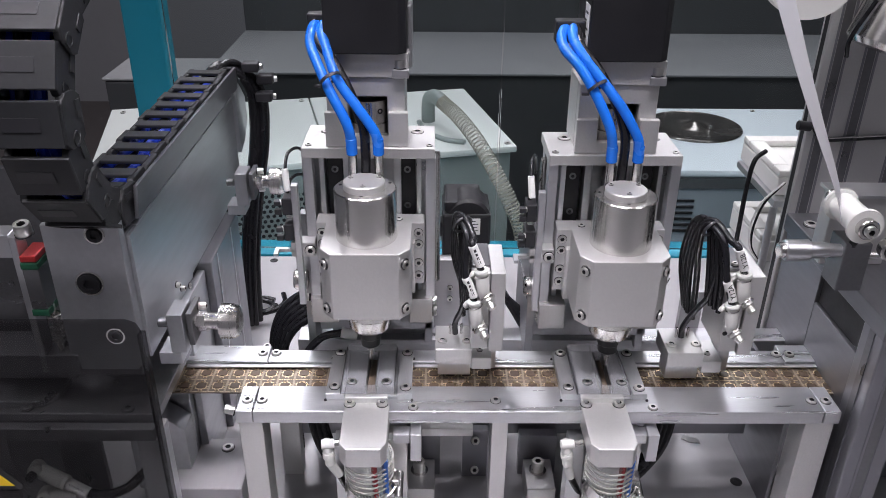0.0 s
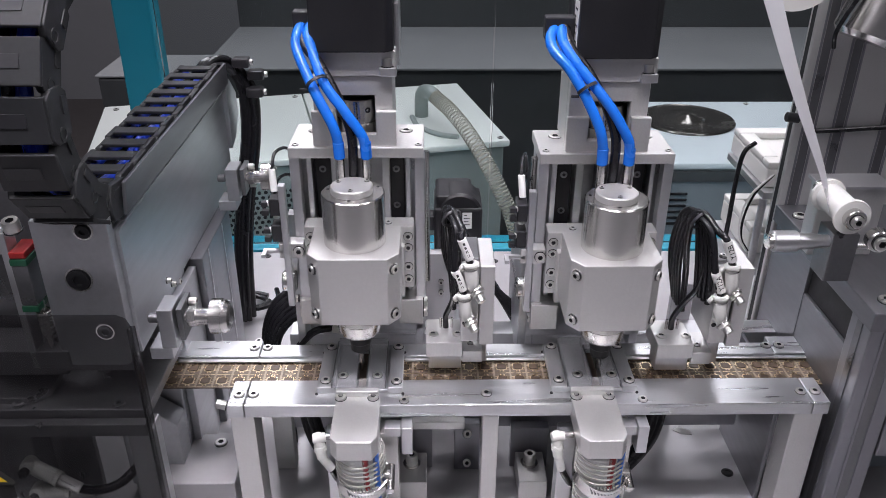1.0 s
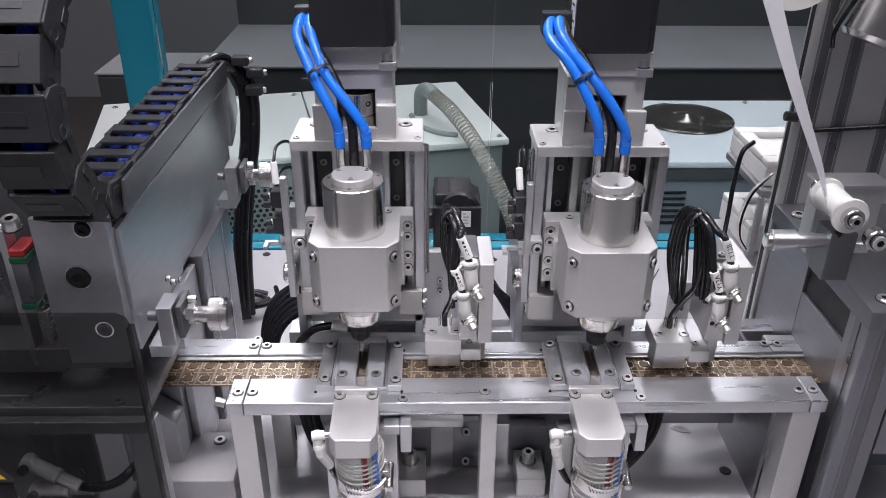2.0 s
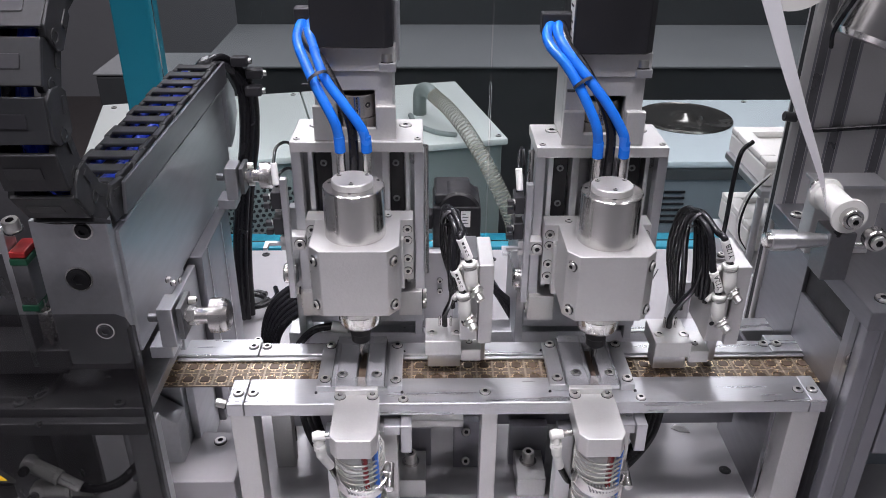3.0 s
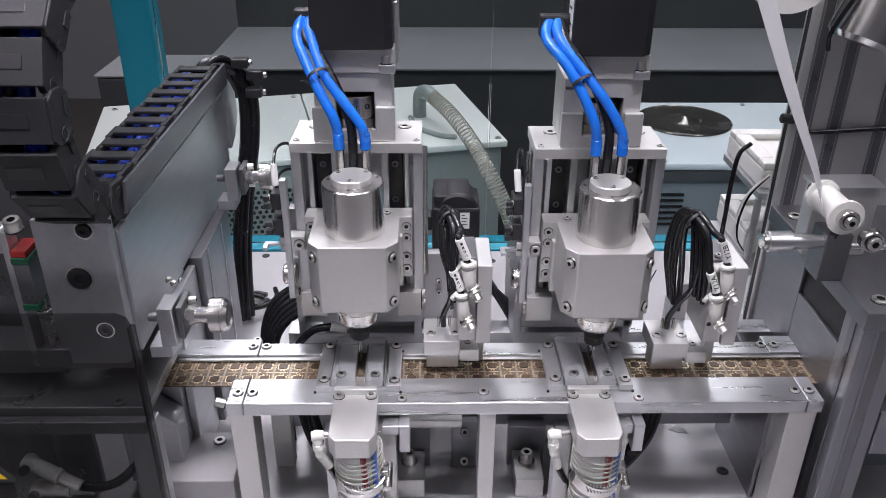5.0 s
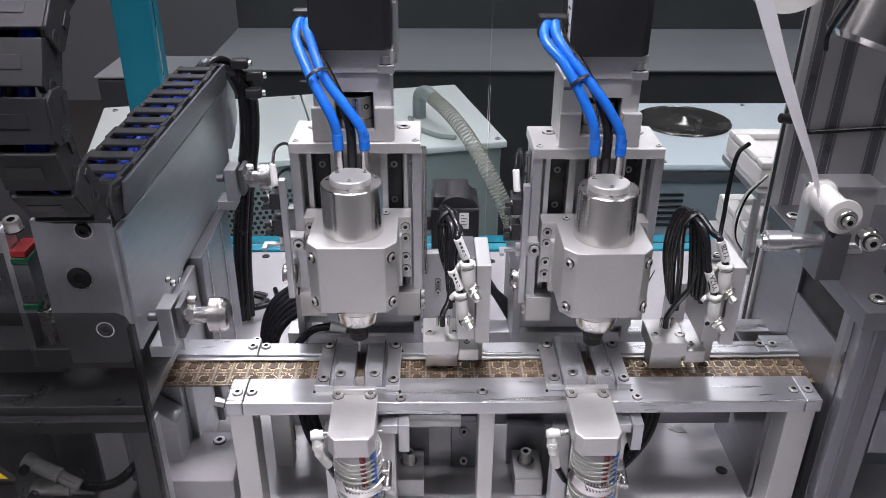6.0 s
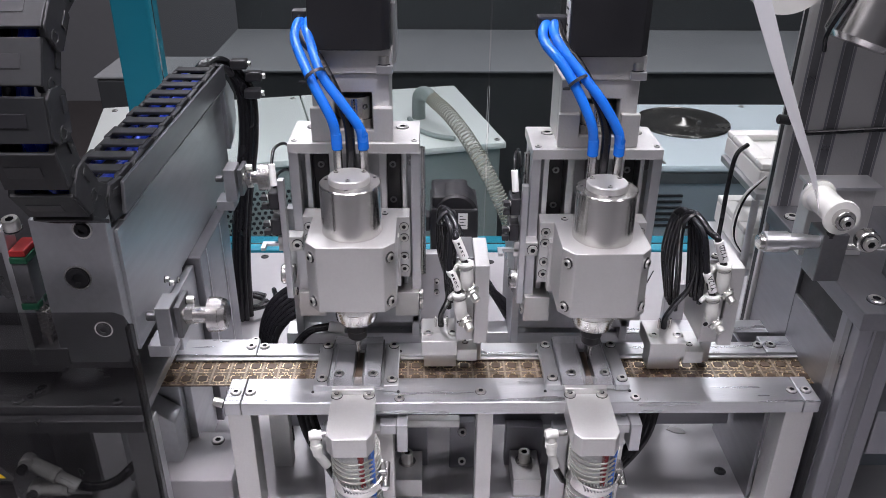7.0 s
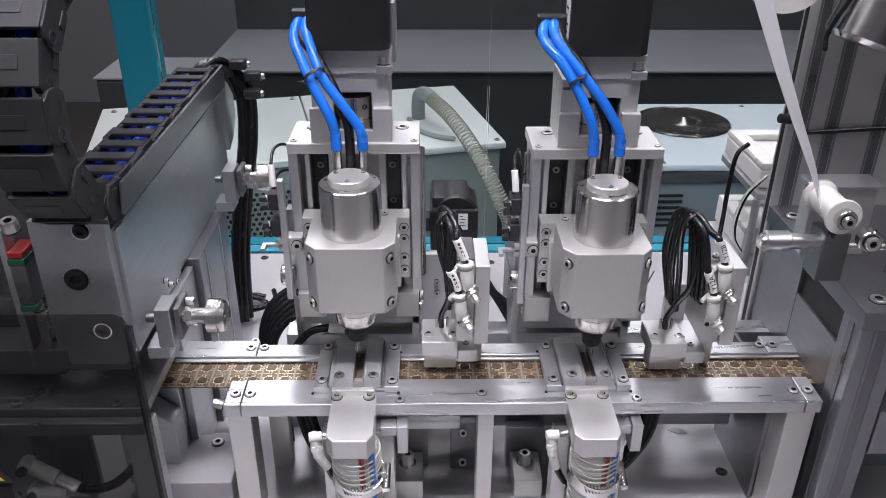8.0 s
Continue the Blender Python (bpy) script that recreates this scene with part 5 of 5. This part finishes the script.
def under_rail():
    for x, label in ((-12, "small aluminium block with a tall screw, bolted to the base"), (62, "small grey aluminium block with a screw on the base")):
        t = thing("mount_block", (x, 30, 60), label, "mount block", "mount blocks")
        part("block", box(x - 9, x + 8.5, 12.5, 41, 60.2, 74, 0.5), ANOD, t)
        part("upright", box(x - 12, x + 12, 42.2, 50, 60.2, 92, 0.5), PROFILE, t)
        screw(t, x - 1, 30, 74, r=3.8, h=8)
        part("washer", lathe([(5.4, 0), (5.4, 0.8), (0, 0.8)], (x - 1, 30, 74), seg=24), STEEL, t)
    u = thing("cross_bracket", (22, 40, 60), "grey upright bracket with screws under the rail", "bracket")
    part("plate", box(14, 30, 40, 46, 60.2, 98, 0.5), PROFILE, u)
    for z in (90, 66):
        screw(u, 22, 40, z, (0, -0.8, 0.6), r=2.6, h=5)
    part("bar", box(-14, 20, 34, 40, 98.2, 104, 0.5), ANOD, u)
    part("lower_shelf", box(-90, 196, 52, 62, 86, 110, 0.6), PROFILE, u)
    for cx, k in ((-39, 0), (90.5, 1)):
        elbow_fitting("pneumatic_elbow", (cx - 22.5, -20, 132), ((0.45, 0.2, -1), (0.25, 0.1, -1))[k], [(cx - 14, -14, 100), (cx - 6, -8, 84), (cx + 8, 0, 70)], "white push-in elbow with a labelled sleeve beside the nozzle")
    for x0 in (-80, 136):
        h = thing("drop_hose", (x0, 30, 60), "glossy black hose bending down under the rail", "hose", "drop hoses")
        s = 1 if x0 < 0 else -1
        for k in range(3):
            part("hose", tube([(x0 + 3 * k, 34, 141), (x0 + 2 * s + 3 * k, 30, 120), (x0 + s * 9 + 3 * k, 22, 98), (x0 + s * 26 + 2 * k, 14, 78), (x0 + s * 44, 10, 66)], 3.0), RUBBER, h)
    p = thing("paper_scrap", (168, 82, 60), "small torn scrap of white paper on the base", "paper scrap")
    part("scrap", prism([(166, 79), (170, 83), (177, 79), (178, 74), (171, 75)], "z", 60.1, 60.5, 0), PAPER, p)


guide_rail()
slide_beds()
tape = chip_tape()
plates = guide_plate(-39)
copy_thing(plates, pose(0.0915, 0.020 * DEEP, 0.150))
noz = nozzle(-39)
copy_thing(noz, pose(0.0905, -0.020 * DEEP, 0.140))
hos = suction_hose(-39)
copy_thing(hos, pose(0.0905, -0.027 * DEEP, 0.080))
unit_a = spindle_unit(-39)
unit_b = spindle_unit(96, low_bend=True)
press = pressure_block(8.5, -5.8)
press_b = pressure_block(139, -1.0, ("Y12B", "Y12A"))
press_b.location.y -= 0.003
gantry()
drag_chain()
gantry_cables()
knob_stop(-147.5, -1, 203, 3)
knob_stop(-145.2, 163, 217, 6)
rear_motor()
left_station()
right_frame()
under_rail()


# ---- movement ----


def motions():
    # tool's way along the slot (mm from the front end) and its height (mm from the middle)
    along = [(0, 7.8), (0.55, 7.8), (0.75, 4.6), (0.95, 0.2), (1.1, -0.4), (1.2, 1.5), (1.35, 5.6), (1.5, 7.8), (1.7, 7.9), (2.9, 8.0), (3.1, 7.8), (3.2, 6.4),
             (3.35, 2.4), (3.5, -0.2), (3.75, 0), (4.0, 2.5), (4.25, 6.0), (4.5, 7.6), (4.7, 7.8), (5.95, 7.7), (6.1, 6.5), (6.3, 2.2), (6.45, -0.3),
             (6.55, -0.3), (6.75, 4), (7.0, 7.8), (8.0, 7.8)]
    height = [(0, 0.3), (0.15, 0.3), (0.4, -1.9), (1.05, -1.9), (1.2, 0.1), (1.5, 0.2), (2.8, 0.2), (3.0, -1.9), (3.35, -1.9), (3.5, 0), (4, 0.3), (4.5, 0.4),
              (5.9, 0.4), (6.2, -1), (6.4, -2), (6.5, -2), (6.7, 0.2), (7, 0.3), (8, 0.3)]
    for unit, x, z, gain, start in ((unit_a, -0.0402, 0.0575, 0.94, 0.0195), (unit_b, 0.0944, 0.0550, 1.03, 0.0165)):
        walk(unit, [(t, pose(x, start + gain * d * K, z)) for t, d in along])
        carriage = [c for c in unit.children if c.name.startswith("spindle_carriage")][0]
        walk(carriage, [(t, pose(0, 0, d * K)) for t, d in height])
    steps = [(0, 2.5), (0.1, 0), (1.75, 0), (2.0, -9.5), (2.25, -19), (4.72, -19), (4.95, -28.5), (5.2, -38), (8.0, -38)]
    walk(tape, [(t, pose(d * K, 0.027 * DEEP, 0.147)) for t, d in steps])


motions()
